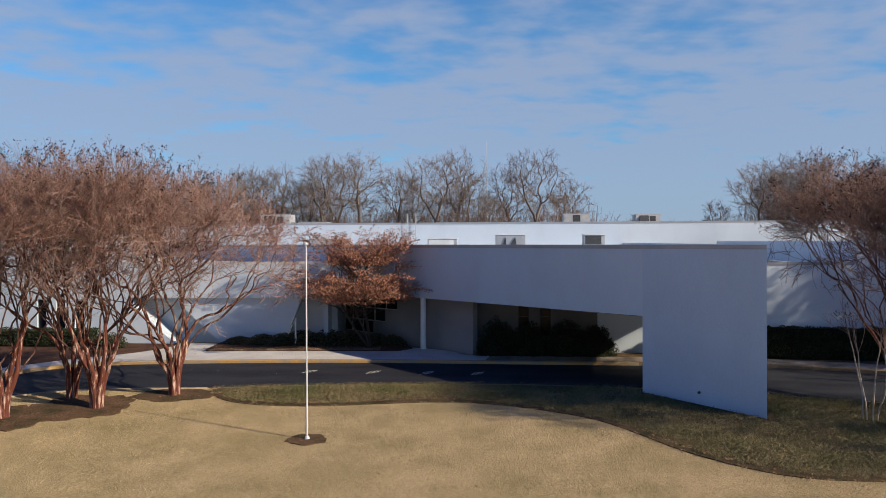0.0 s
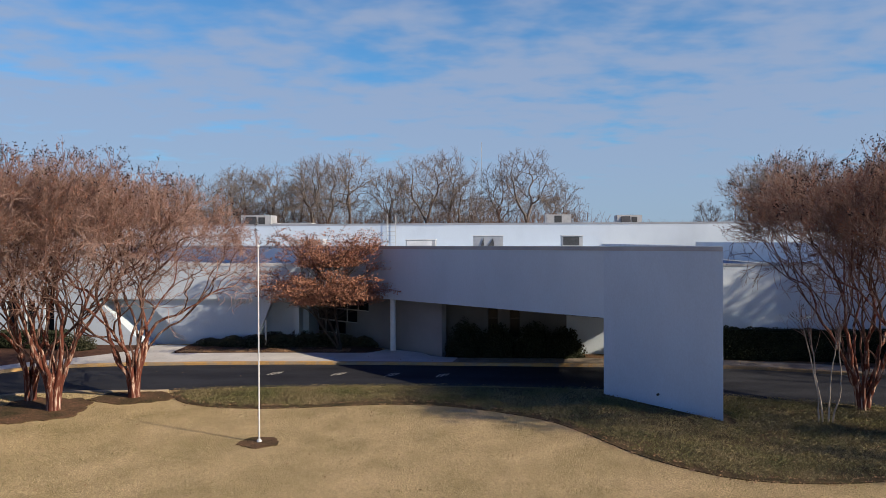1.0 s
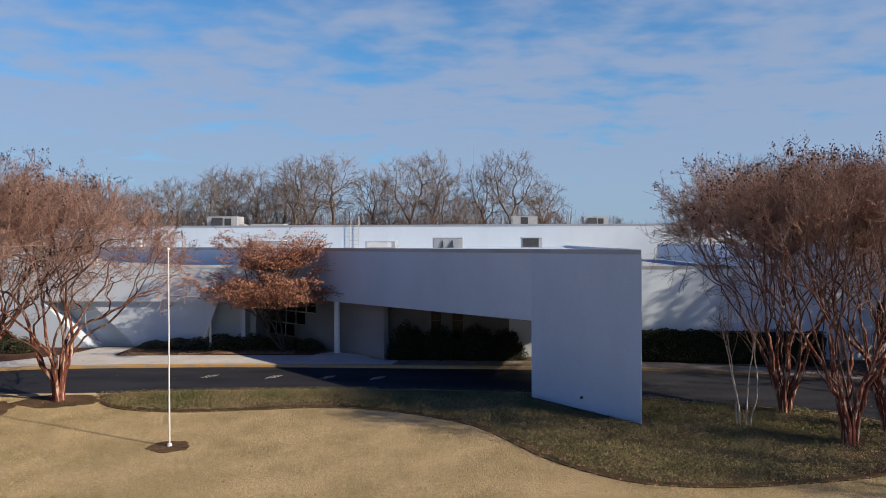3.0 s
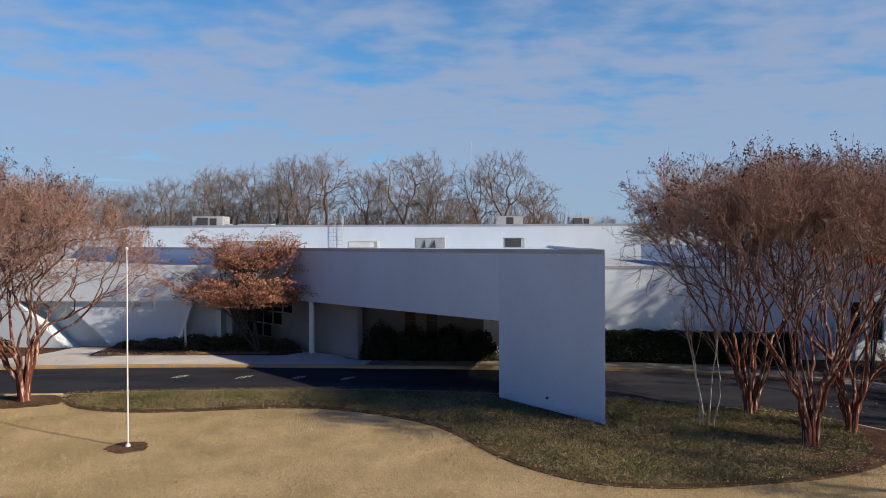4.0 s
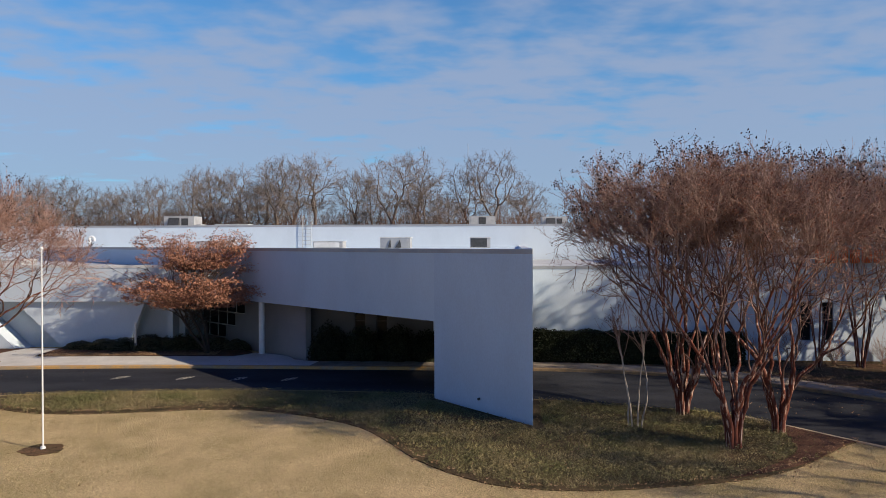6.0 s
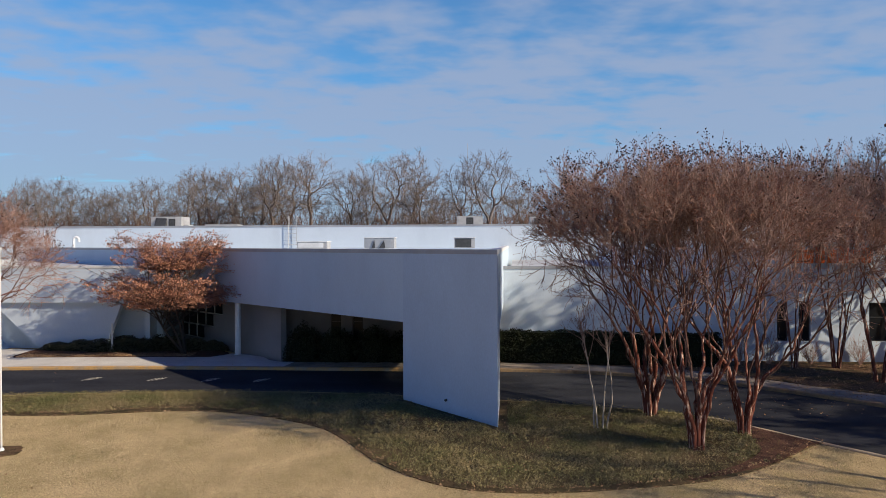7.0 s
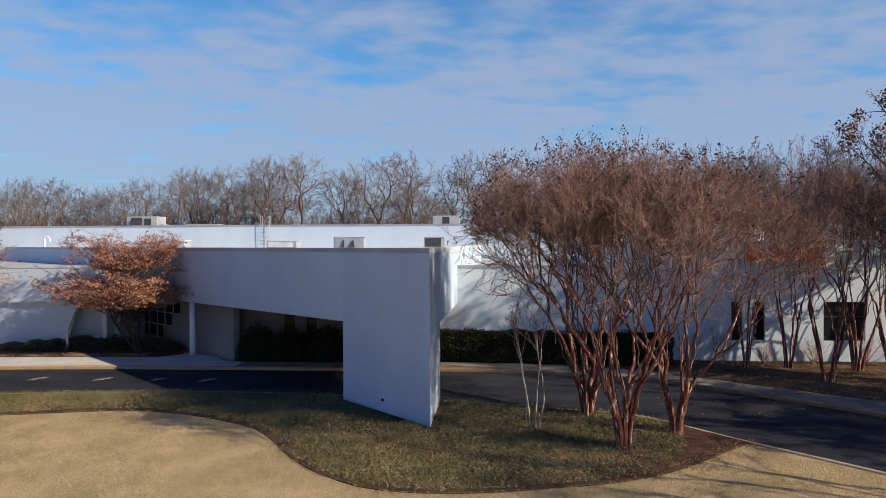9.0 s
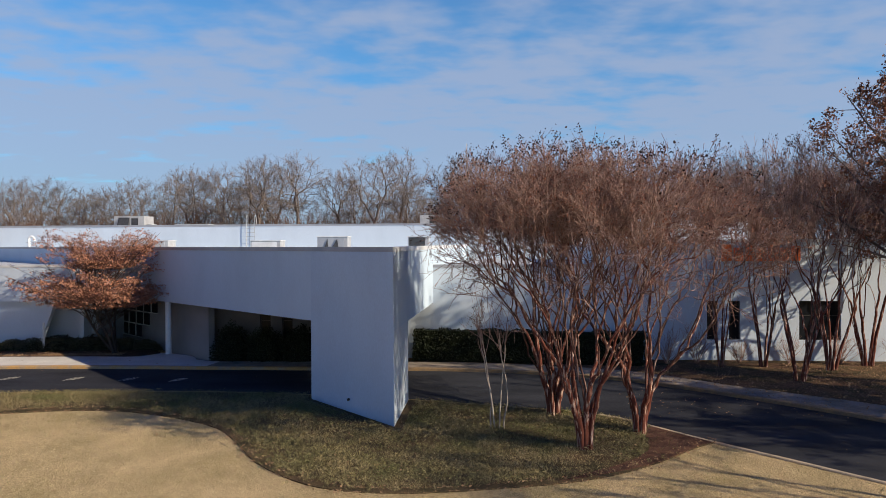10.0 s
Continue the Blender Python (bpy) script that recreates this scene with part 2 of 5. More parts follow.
def add_box(bm, x0, x1, y0, y1, z0, z1, m=None, bevel=0.0):
    r = bmesh.ops.create_cube(bm, size=1.0)
    vs = r["verts"]
    for v in vs:
        v.co = Vector((x0 + (v.co.x + 0.5) * (x1 - x0), y0 + (v.co.y + 0.5) * (y1 - y0), z0 + (v.co.z + 0.5) * (z1 - z0)))
    if bevel:
        es = list({e for v in vs for e in v.link_edges})
        r2 = bmesh.ops.bevel(bm, geom=es, offset=bevel, segments=2, affect="EDGES")
        vs = list({v for f in r2["faces"] for v in f.verts} | {v for v in vs if v.is_valid})
    if m is not None:
        bmesh.ops.transform(bm, matrix=m, verts=vs)
    return vs


def box(x0, x1, y0, y1, z0, z1, m=None, bevel=0.0):
    bm = bmesh.new()
    add_box(bm, x0, x1, y0, y1, z0, z1, m, bevel)
    return bm


def add_cyl(bm, p, q, r0, r1=None, sides=10):
    p, q = Vector(p), Vector(q)
    r1 = r0 if r1 is None else r1
    m = Matrix.Translation((p + q) / 2) @ (q - p).to_track_quat("Z", "Y").to_matrix().to_4x4()
    bmesh.ops.create_cone(bm, cap_ends=True, segments=sides, radius1=r0, radius2=r1, depth=(q - p).length, matrix=m)


def along(p, q):
    """A frame with its x axis from p to q in plan, its y axis to the left of that, its origin in p."""
    return pose(p[0], p[1], 0, 0, 0, math.degrees(math.atan2(q[1] - p[1], q[0] - p[0])))


def prism(outline, z0, z1):
    bm = bmesh.new()
    low = [bm.verts.new((x, y, z0)) for x, y in outline]
    high = [bm.verts.new((x, y, z1)) for x, y in outline]
    bm.faces.new(high)
    bm.faces.new(low[::-1])
    for i in range(len(low)):
        j = (i + 1) % len(low)
        bm.faces.new((low[i], low[j], high[j], high[i]))
    bmesh.ops.recalc_face_normals(bm, faces=bm.faces)
    return bm


def pierced(p, q, thick, z0, z1, holes):
    """A wall from p to q with its outer face on that line and its body to the left; holes are (s0, s1, za, zb)."""
    length = math.hypot(q[0] - p[0], q[1] - p[1])
    ss = sorted({0.0, length, *(h[0] for h in holes), *(h[1] for h in holes)})
    zs = sorted({z0, z1, *(h[2] for h in holes), *(h[3] for h in holes)})

    def solid(i, k):
        if not (0 <= i < len(ss) - 1 and 0 <= k < len(zs) - 1):
            return False
        s, z = (ss[i] + ss[i + 1]) / 2, (zs[k] + zs[k + 1]) / 2
        return not any(h[0] < s < h[1] and h[2] < z < h[3] for h in holes)

    bm = bmesh.new()

    def quad(*c):
        bm.faces.new([bm.verts.new(v) for v in c])

    for i in range(len(ss) - 1):
        for k in range(len(zs) - 1):
            if not solid(i, k):
                continue
            a, b, c, d = ss[i], ss[i + 1], zs[k], zs[k + 1]
            quad((a, 0, c), (b, 0, c), (b, 0, d), (a, 0, d))
            quad((b, thick, c), (a, thick, c), (a, thick, d), (b, thick, d))
            if not solid(i - 1, k):
                quad((a, thick, c), (a, 0, c), (a, 0, d), (a, thick, d))
            if not solid(i + 1, k):
                quad((b, 0, c), (b, thick, c), (b, thick, d), (b, 0, d))
            if not solid(i, k - 1):
                quad((a, thick, c), (b, thick, c), (b, 0, c), (a, 0, c))
            if not solid(i, k + 1):
                quad((a, 0, d), (b, 0, d), (b, thick, d), (a, thick, d))
    bmesh.ops.remove_doubles(bm, verts=bm.verts, dist=0.0005)
    bmesh.ops.transform(bm, matrix=along(p, q), verts=bm.verts)
    return bm


# ---------------------------------------------------------------- the ground
KNOTS = [(-2500, -5.0), (-60, -5.0), (10, -0.9), (22.6, -0.17), (28.5, 0.16), (35, 0.28), (45, 0.36), (2500, 0.36)]


def ground_z(y):
    return float(np.interp(y, [k[0] for k in KNOTS], [k[1] for k in KNOTS]))


def sheet(outline, up, thick=0.0):
    """A surface with that outline lying on the fall of the ground, raised by up; with thick it gets sides that go down."""
    bm = bmesh.new()
    f = bm.faces.new([bm.verts.new((x, y, 0)) for x, y in outline])
    if f.normal.z < 0:
        f.normal_flip()
    if thick:
        r = bmesh.ops.extrude_face_region(bm, geom=[f])
        tops = {v for v in r["geom"] if isinstance(v, bmesh.types.BMVert)}
        for v in tops:
            v.co.z = 1
    for y, _ in KNOTS[1:-1]:
        bmesh.ops.bisect_plane(bm, geom=bm.verts[:] + bm.edges[:] + bm.faces[:], plane_co=(0, y, 0), plane_no=(0, 1, 0))
    for v in bm.verts:
        v.co.z = ground_z(v.co.y) + up - (0 if (not thick or v.co.z > 0.5) else thick)
    bmesh.ops.recalc_face_normals(bm, faces=bm.faces)
    if not thick:
        for f in bm.faces:
            if f.normal.z < 0:
                f.normal_flip()
    return bm


def smooth_line(points, step=0.5):
    """A Catmull-Rom line through plan points."""
    p = np.array([points[0], *points, points[-1]], float)
    out = []
    for i in range(1, len(p) - 2):
        n = max(2, int(np.hypot(*(p[i + 1] - p[i])) / step))
        for t in np.linspace(0, 1, n, endpoint=False):
            a, b, c, d = p[i - 1], p[i], p[i + 1], p[i + 2]
            out.append(tuple(0.5 * (2 * b + (c - a) * t + (2 * a - 5 * b + 4 * c - d) * t ** 2 + (3 * b - a - 3 * c + d) * t ** 3)))
    out.append(tuple(p[-1]))
    return out


def offset_line(line, dist):
    """The line moved to its left by dist."""
    p = np.array(line)
    t = np.gradient(p, axis=0)
    t /= np.linalg.norm(t, axis=1)[:, None]
    return [tuple(v) for v in p + np.stack([-t[:, 1], t[:, 0]], 1) * dist]


def kerb(name, line, width, up, down, material, label):
    """A kerb along a line, its road face on the line, its body to the left, with a rounded nose."""
    back = offset_line(line, width)
    nose = offset_line(line, 0.03)
    verts, faces = [], []
    for (x, y), (nx, ny), (bx, by) in zip(line, nose, back):
        g = ground_z(y)
        verts += [(x, y, g - down), (x, y, g + up - 0.03), (nx, ny, g + up), (bx, by, g + up), (bx, by, g - down)]
    for i in range(len(line) - 1):
        for k in range(4):
            a, b = i * 5 + k, i * 5 + k + 1
            faces.append((a, a + 5, b + 5, b))
    e = (len(line) - 1) * 5
    faces += [(0, 1, 2, 3, 4), (e + 4, e + 3, e + 2, e + 1, e)]
    ob = raw(name, verts, faces, material)
    bm = bmesh.new()
    bm.from_mesh(ob.data)
    bmesh.ops.recalc_face_normals(bm, faces=bm.faces)
    bm.to_mesh(ob.data)
    bm.free()
    return tagged(ob, label, "kerb", kind="structure")


ground = part("ground", sheet([(-2200, -2200), (2200, -2200), (2200, 2400), (-2200, 2400)], 0.0), LAWN, None)
tagged(ground, "dormant straw-coloured lawn sloping up to the drive", "lawn", kind="structure")

FAR_EDGE = smooth_line([(-26, 12), (-23.5, 20), (-21, 27), (-18.6, 31.6), (-17.4, 33.2), (-15.2, 34.0), (-12.7, 34.35), (-7.5, 34.5), (-3.4, 34.4), (2.9, 33.9), (7.8, 33.5),
                        (12.9, 33.1), (16.5, 32.2), (19.8, 30.7), (21.5, 29.2), (23.1, 27.8), (24.6, 26.5), (26.8, 24.4), (30, 21), (38, 12)])
NEAR_EDGE = smooth_line([(-21, 12), (-19, 20), (-17.6, 26.2), (-16, 28.1), (-13.4, 28.95), (-9.3, 29.15), (-5.5, 29.55), (-1.9, 29.6), (2.3, 29.6), (5.4, 29.2), (8.6, 28.5),
                         (11.4, 27.9), (14.3, 27.0), (16.6, 26.3), (18.1, 25.5), (19.0, 24.5), (20.4, 22.85), (22.0, 21.2), (23.6, 19.5), (29, 14), (31, 12)])
road = part("road", sheet(NEAR_EDGE + FAR_EDGE[::-1], 0.02), ASPHALT, None)
tagged(road, "black sealed asphalt drop-off drive curving past the entrance", "road", kind="structure")
kerb("kerb_far_left", [p for p in FAR_EDGE if p[0] < 9.1], 0.20, 0.16, 0.1, YELLOW, "worn yellow-painted concrete kerb along the drive")
kerb("kerb_far_right", [p for p in FAR_EDGE if p[0] > 8.6], 0.20, 0.16, 0.1, BROWN_KERB, "brown concrete kerb with worn yellow paint, darkened for tree shade")
edging = offset_line(NEAR_EDGE, -0.14)
kerb("kerb_near_left", [p for p in edging if p[0] < -8.9], 0.14, 0.05, 0.1, EDGING, "low tan concrete edging between drive and lawn")
kerb("kerb_near_right", [p for p in edging if p[0] > 17.6], 0.14, 0.05, 0.1, EDGING, "low tan concrete edging between drive and lawn")

WALK_FRONT = [p for p in offset_line(FAR_EDGE, 0.202)]
i0 = min(range(len(WALK_FRONT)), key=lambda i: abs(WALK_FRONT[i][0] + 18.4) + abs(WALK_FRONT[i][1] - 32))
i1 = min(range(len(WALK_FRONT)), key=lambda i: abs(WALK_FRONT[i][0] - 29.5) + abs(WALK_FRONT[i][1] - 21.5))
WALK_BACK = smooth_line([(-20.0, 32.2), (-17.8, 34.7), (-16.0, 36.1), (-14.5, 38.0), (-13.9, 39.9), (-12.2, 39.9), (-12.2, 37.6), (-11.8, 37.2), (-9.0, 37.2), (-4.8, 37.1), (-2.2, 37.0), (-1.4, 38.0),
                         (0.4, 36.9), (1.5, 35.5), (6, 35.1), (12.9, 34.6), (17, 33.6), (20.2, 32.3), (22.3, 30.5), (23.7, 29.0), (25.4, 27.7), (27.8, 25.9), (31, 22.6)])
i2 = min(range(len(WALK_FRONT)), key=lambda i: abs(WALK_FRONT[i][0] - 2.0))
k2 = min(range(len(WALK_BACK)), key=lambda i: abs(WALK_BACK[i][0] - 2.1))
walk_top = part("pavement", sheet(WALK_FRONT[i0:i2 + 1] + WALK_BACK[:k2 + 1][::-1], 0.155, 0.16), CONCRETE, None)
tagged(walk_top, "pale concrete pavement with a branch to the porch", "pavement", kind="structure")
# the right-hand stretch has tree shade put into its colour
shaded_walk = part("pavement_shaded", sheet(WALK_FRONT[i2:i1 + 1] + WALK_BACK[k2:][::-1], 0.155, 0.16), SHADED_CONCRETE, None)
tagged(shaded_walk, "beige concrete pavement under the trees, darkened for their shade", "pavement", kind="structure")

# planting beds behind the pavement
bed_left = part("bed_left", sheet([(-12.1, 37.7), (-11.6, 37.25), (-4.8, 37.15), (-2.3, 37.05), (-1.6, 38.2), (-6.0, 42.4), (-12.1, 41.2)], 0.17, 0.17), MULCH, None)
tagged(bed_left, "bark mulch bed in front of the low wall", "planting bed", kind="structure")
bed_far_left = part("bed_far_left", sheet([(-60, 25), (-26, 12.5), (-21.5, 27), (-20.1, 32.3), (-17.9, 34.8), (-16.1, 36.2), (-14.6, 38.1), (-14.0, 40.3), (-60, 45)], 0.10, 0.17), MULCH, None)
tagged(bed_far_left, "bark mulch bed under hedges by the wall", "planting bed", kind="structure")
bed_right = part("bed_right", sheet([(1.6, 35.6), (6, 35.2), (12.9, 34.7), (17, 33.7), (20.3, 32.4), (22.4, 30.6), (23.8, 29.1), (25.5, 27.8), (27.9, 26.0), (31.1, 22.7), (40, 13), (70, 13), (70, 31), (1.6, 37)], 0.14, 0.17), FOREST_FLOOR, None)
tagged(bed_right, "shaded mulch bed along the facade under trees", "planting bed", kind="structure")

# the groundcover island between lawn and drive
LAWN_LINE = smooth_line([(-9.0, 28.9), (-8.5, 27.7), (-7.7, 27.0), (-6.6, 26.6), (-4.9, 26.4), (-2.8, 26.6), (-0.8, 26.85), (1.0, 26.75), (2.6, 26.2), (3.9, 25.5), (5.1, 24.6), (6.1, 23.1), (7.0, 21.5),
                         (8.3, 20.1), (9.5, 19.4), (11.3, 19.15), (13.4, 19.35), (15.9, 19.85), (17.8, 20.8), (20.0, 22.5), (20.6, 22.75)])
inner = [p for p in offset_line(NEAR_EDGE, -0.145) if -9.0 < p[0] < 20.45 and p[1] > 22.8]
ISLAND = LAWN_LINE + inner[::-1]
island = part("bed_island", sheet(ISLAND, 0.03, 0.1), EARTH, None)
tagged(island, "groundcover bed on bare earth between lawn and drive", "planting bed", kind="structure")
mulch_tip = part("bed_tip", sheet(smooth_line([(15.3, 19.8), (17.8, 20.85), (20.0, 22.55), (20.3, 22.85), (19.0, 24.3), (18.6, 23.6), (18.2, 22.0), (17.2, 21.0), (16.2, 20.4), (15.3, 19.8)])[:-1], 0.045, 0.06), MULCH, None)
tagged(mulch_tip, "red-brown mulch tip of the island bed", "planting bed", kind="structure")


def mulch_ring(x, y, rx, ry, seed):
    rng = random.Random(seed)
    n = 64
    k = [rng.uniform(0.95, 1.05) + 0.07 * math.sin(i * 0.5 + seed) + 0.04 * math.sin(i * 1.3) for i in range(n)]
    pts = [(x + math.cos(a) * rx * k[i], y + math.sin(a) * ry * k[i]) for i, a in enumerate(np.linspace(0, 2 * math.pi, n, endpoint=False))]
    return pts


ring_mesh = part("mulch_ring", sheet(mulch_ring(-4.2, 22.7, 0.60, 0.50, 3), 0.03, 0.06), FOREST_FLOOR, None)
tagged(ring_mesh, "dark mulch ring round the flagpole foot", "mulch ring")
for i, (x, y, rx, ry) in enumerate([(-10.2, 28.0, 1.5, 0.9), (-13.0, 26.4, 1.8, 1.6), (-15.0, 25.0, 1.7, 1.5)]):
    tagged(part("mulch_ring", sheet(mulch_ring(x, y, rx, ry, i + 9), 0.03 + 0.005 * i, 0.06), FOREST_FLOOR, None), "dark mulch ring round a crape myrtle", "mulch ring", "tree rings")

# worn paint markings on the drive, too worn to read
for i, (x, y) in enumerate([(-5.85, 32.35), (-3.05, 32.15), (-0.72, 31.95), (1.45, 31.75)]):
    bm = bmesh.new()
    for u, v0, v1 in [(-0.22, -0.55, 0.35), (0.02, -0.45, 0.60), (0.24, -0.05, 0.62)]:
        bm.faces.new([bm.verts.new((x + 0.7 * uu + 0.2 * v, y + 0.62 * v, ground_z(y + 0.62 * v) + 0.024)) for uu, v in ((u - 0.055, v0), (u + 0.055, v0), (u + 0.055, v1), (u - 0.055, v1))])
    for v in (-0.3, 0.28):
        bm.faces.new([bm.verts.new((x + 0.7 * uu + 0.2 * vv, y + 0.62 * vv, ground_z(y + 0.62 * vv) + 0.028)) for uu, vv in ((-0.2, v), (0.26, v), (0.26, v + 0.12), (-0.2, v + 0.12))])
    tagged(part("road_marking", bm, LINE, None), "worn cream-coloured paint marking on the asphalt", "road marking", "markings on the drive")


# ---------------------------------------------------------------- the building
A, SIDE_END, DIAG_END = (10.75, 24.6), (15.05, 60.9), (-24.6, 63.4)
DIAG = Vector((-0.675, 0.7376))
SIDE = Vector((0.1163, 0.9932))
TOP, OPEN, LOW_TOP, UP_TOP = 5.76, 3.05, 4.86, 7.50
building = thing("office_building", "low white-painted office building with a wedge-shaped entrance canopy", "building")


def on(p, d, s):
    return (p[0] + d[0] * s, p[1] + d[1] * s)


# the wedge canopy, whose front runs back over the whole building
part("canopy", prism([A, SIDE_END, DIAG_END], OPEN, TOP - 0.16), CANOPY_SHADE_BLUE, building, "white wedge-shaped canopy with deep fascia")


def coping(name, line, z0, z1, wide, material, parent):
    """Capping along a plan line, a little proud of the wall on its right."""
    bm = bmesh.new()
    for p, q in zip(line[:-1], line[1:]):
        length = math.hypot(q[0] - p[0], q[1] - p[1])
        add_box(bm, -0.02, length + 0.02, -0.025, wide, z0, z1, along(p, q))
    return part(name, bm, material, parent)


# dark sheet added under the canopy body to deepen the shade there
part("canopy_soffit", prism([on(on(A, DIAG, 5.2), SIDE, 0.05), on(on(A, SIDE, 3.6), DIAG, 0.1), (12.6, 40.0), (-3.5, 41.0)], OPEN - 0.03, OPEN - 0.004), SOFFIT, building, "dark soffit sheet added to deepen the shade below")
coping("coping", [DIAG_END, on(A, DIAG, 0.52)], TOP - 0.16, TOP, 0.32, COPING, building)
part("coping", prism([on(A, (-0.74, -0.675), 0.025), on(A, SIDE, 0.33), on(on(A, DIAG, 0.50), (0.74, 0.675), 0.30), on(on(A, DIAG, 0.50), (-0.74, -0.675), 0.025)], TOP - 0.16, TOP - 0.001), COPING, building)
coping("coping", [on(A, SIDE, 0.34), SIDE_END], TOP - 0.16, TOP + 0.002, 0.32, WHITE_COPING, building)
C, B = on(A, DIAG, 4.72), on(A, SIDE, 3.2)
part("pier", prism([A, B, C], -0.4, OPEN), WALL, building, "white triangular pier under the canopy tip")
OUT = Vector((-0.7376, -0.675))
# thin slab added to carry the bluer shade tone of the pier front
part("pier_face", prism([on(A, OUT, 0.018), on(C, OUT, 0.018), on(C, OUT, 0.002), on(A, OUT, 0.002)], -0.4, TOP - 0.165), PIER_SHADE_BLUE, building, "pier face slab, bluer than the fascia, shade in its colour")
bm = bmesh.new()
sp = on(on(A, DIAG, 2.4), OUT, 0.018)
add_cyl(bm, (sp[0] + 0.02, sp[1] + 0.02, 0.50), (sp[0] - 0.05, sp[1] - 0.045, 0.49), 0.045, sides=10)
part("drain_spout", bm, DARK_FRAME, building, "small dark drain spout")
bm = bmesh.new()
add_cyl(bm, (-1.02, 37.72, 0.3), (-1.02, 37.72, OPEN), 0.145, sides=24)
add_cyl(bm, (-1.02, 37.72, 0.3), (-1.02, 37.72, 0.47), 0.18, sides=24)
part("column", bm, POLE, building, "slender round white column", smooth=False)

# the low front: porch fascia, slanted wall end, recessed back wall
UV = Vector((0.9954, -0.0958))
FL = (-2.55, 39.10)
fl_far = on(FL, UV, -60)


def fl(s):
    return on(FL, UV, s)


part("fascia", pierced(fl(-60), fl(0.0), 0.35, 2.92, LOW_TOP - 0.14, []), WALL, building)
coping("coping", [fl(-60), fl(0.05)], LOW_TOP - 0.14, LOW_TOP, 0.40, WHITE_COPING, building)
WIN_L = [(-19.75, 0.55), (-18.65, 0.53), (-17.55, 0.55), (-23.2, 0.55), (-24.3, 0.55), (-30, 0.55), (-31.1, 0.55)]
part("flush_wall", pierced(fl(-60), fl(-14.95), 0.35, 0.1, 2.92, [(60 + s - w / 2, 60 + s + w / 2, 1.1, 2.80) for s, w in WIN_L]), WALL, building)


def panel(corners, y0, y1):
    """A flat panel in the plane of the low front: corners are (s, z), y0 and y1 its depth."""
    bm = bmesh.new()
    m = along(FL, fl(1.0))
    a = [bm.verts.new(m @ Vector((s, y0, z))) for s, z in corners]
    c = [bm.verts.new(m @ Vector((s, y1, z))) for s, z in corners]
    bm.faces.new(a)
    bm.faces.new(c[::-1])
    for k in range(len(a)):
        n = (k + 1) % len(a)
        bm.faces.new((a[n], a[k], c[k], c[n]))
    bmesh.ops.recalc_face_normals(bm, faces=bm.faces)
    return bm


part("slanted_wall_end", panel([(-14.95, 0.1), (-11.78, 0.1), (-14.86, 2.92), (-14.95, 2.92)], 0.0, 1.3), WALL, building, "white wall end cut on a slant")
part("porch_wall", panel([(-9.25, 0.1), (-6.2, 0.1), (-5.1, 2.92), (-12.3, 2.92)], 0.22, 0.5), WALL, building, "white porch wall with a slanted edge")
part("porch_back_wall", pierced(on(fl(-16), (0.0958, 0.9954), 1.3), on(fl(-3.4), (0.0958, 0.9954), 1.3), 0.3, 0.1, 2.92, []), WALL, building)
part("porch_return_wall", pierced(on(fl(-3.72), (0.0958, 0.9954), 0.5), on(fl(-3.72), (0.0958, 0.9954), 5.0), 0.25, 0.1, 2.92, []), WALL, building)
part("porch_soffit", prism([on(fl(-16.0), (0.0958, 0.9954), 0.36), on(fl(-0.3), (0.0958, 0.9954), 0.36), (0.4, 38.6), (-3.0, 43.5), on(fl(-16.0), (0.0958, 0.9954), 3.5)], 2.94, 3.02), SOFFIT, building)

# the diagonal entrance wall with its stepped window
E0 = (1.45, 36.06)
E1 = on(E0, DIAG, 14.67)
rows_z = [(0.72, 1.45), (1.45, 2.17), (2.17, 2.85)]
firsts = [8.02, 6.92, 5.87]
col_w = 1.04
cells, holes = [], []
for (za, zb), s0 in zip(rows_z, firsts):
    n = round((12.17 - s0) / col_w)
    holes.append((14.67 - (s0 + n * col_w), 14.67 - s0, za, zb))
    for k in range(n):
        cells.append((s0 + k * col_w, s0 + (k + 1) * col_w, za, zb))
part("entrance_wall", pierced(E1, E0, 0.3, 0.1, OPEN - 0.035, holes), ENTRY, building, "grey-beige entrance wall, darkened for canopy shade")
em = along(E1, E0)
for s0, s1, za, zb in cells:
    bm = bmesh.new()
    a, b = 14.67 - s1, 14.67 - s0
    add_box(bm, a, b, 0.06, 0.14, za, za + 0.035, em)
    add_box(bm, a, b, 0.06, 0.14, zb - 0.035, zb, em)
    add_box(bm, a, a + 0.035, 0.06, 0.14, za + 0.035, zb - 0.035, em)
    add_box(bm, b - 0.035, b, 0.06, 0.14, za + 0.035, zb - 0.035, em)
    w = part("window", bm, FRAME, building)
    part("pane", box(a + 0.03, b - 0.03, 0.09, 0.11, za + 0.03, zb - 0.03, em), GLASS, w)


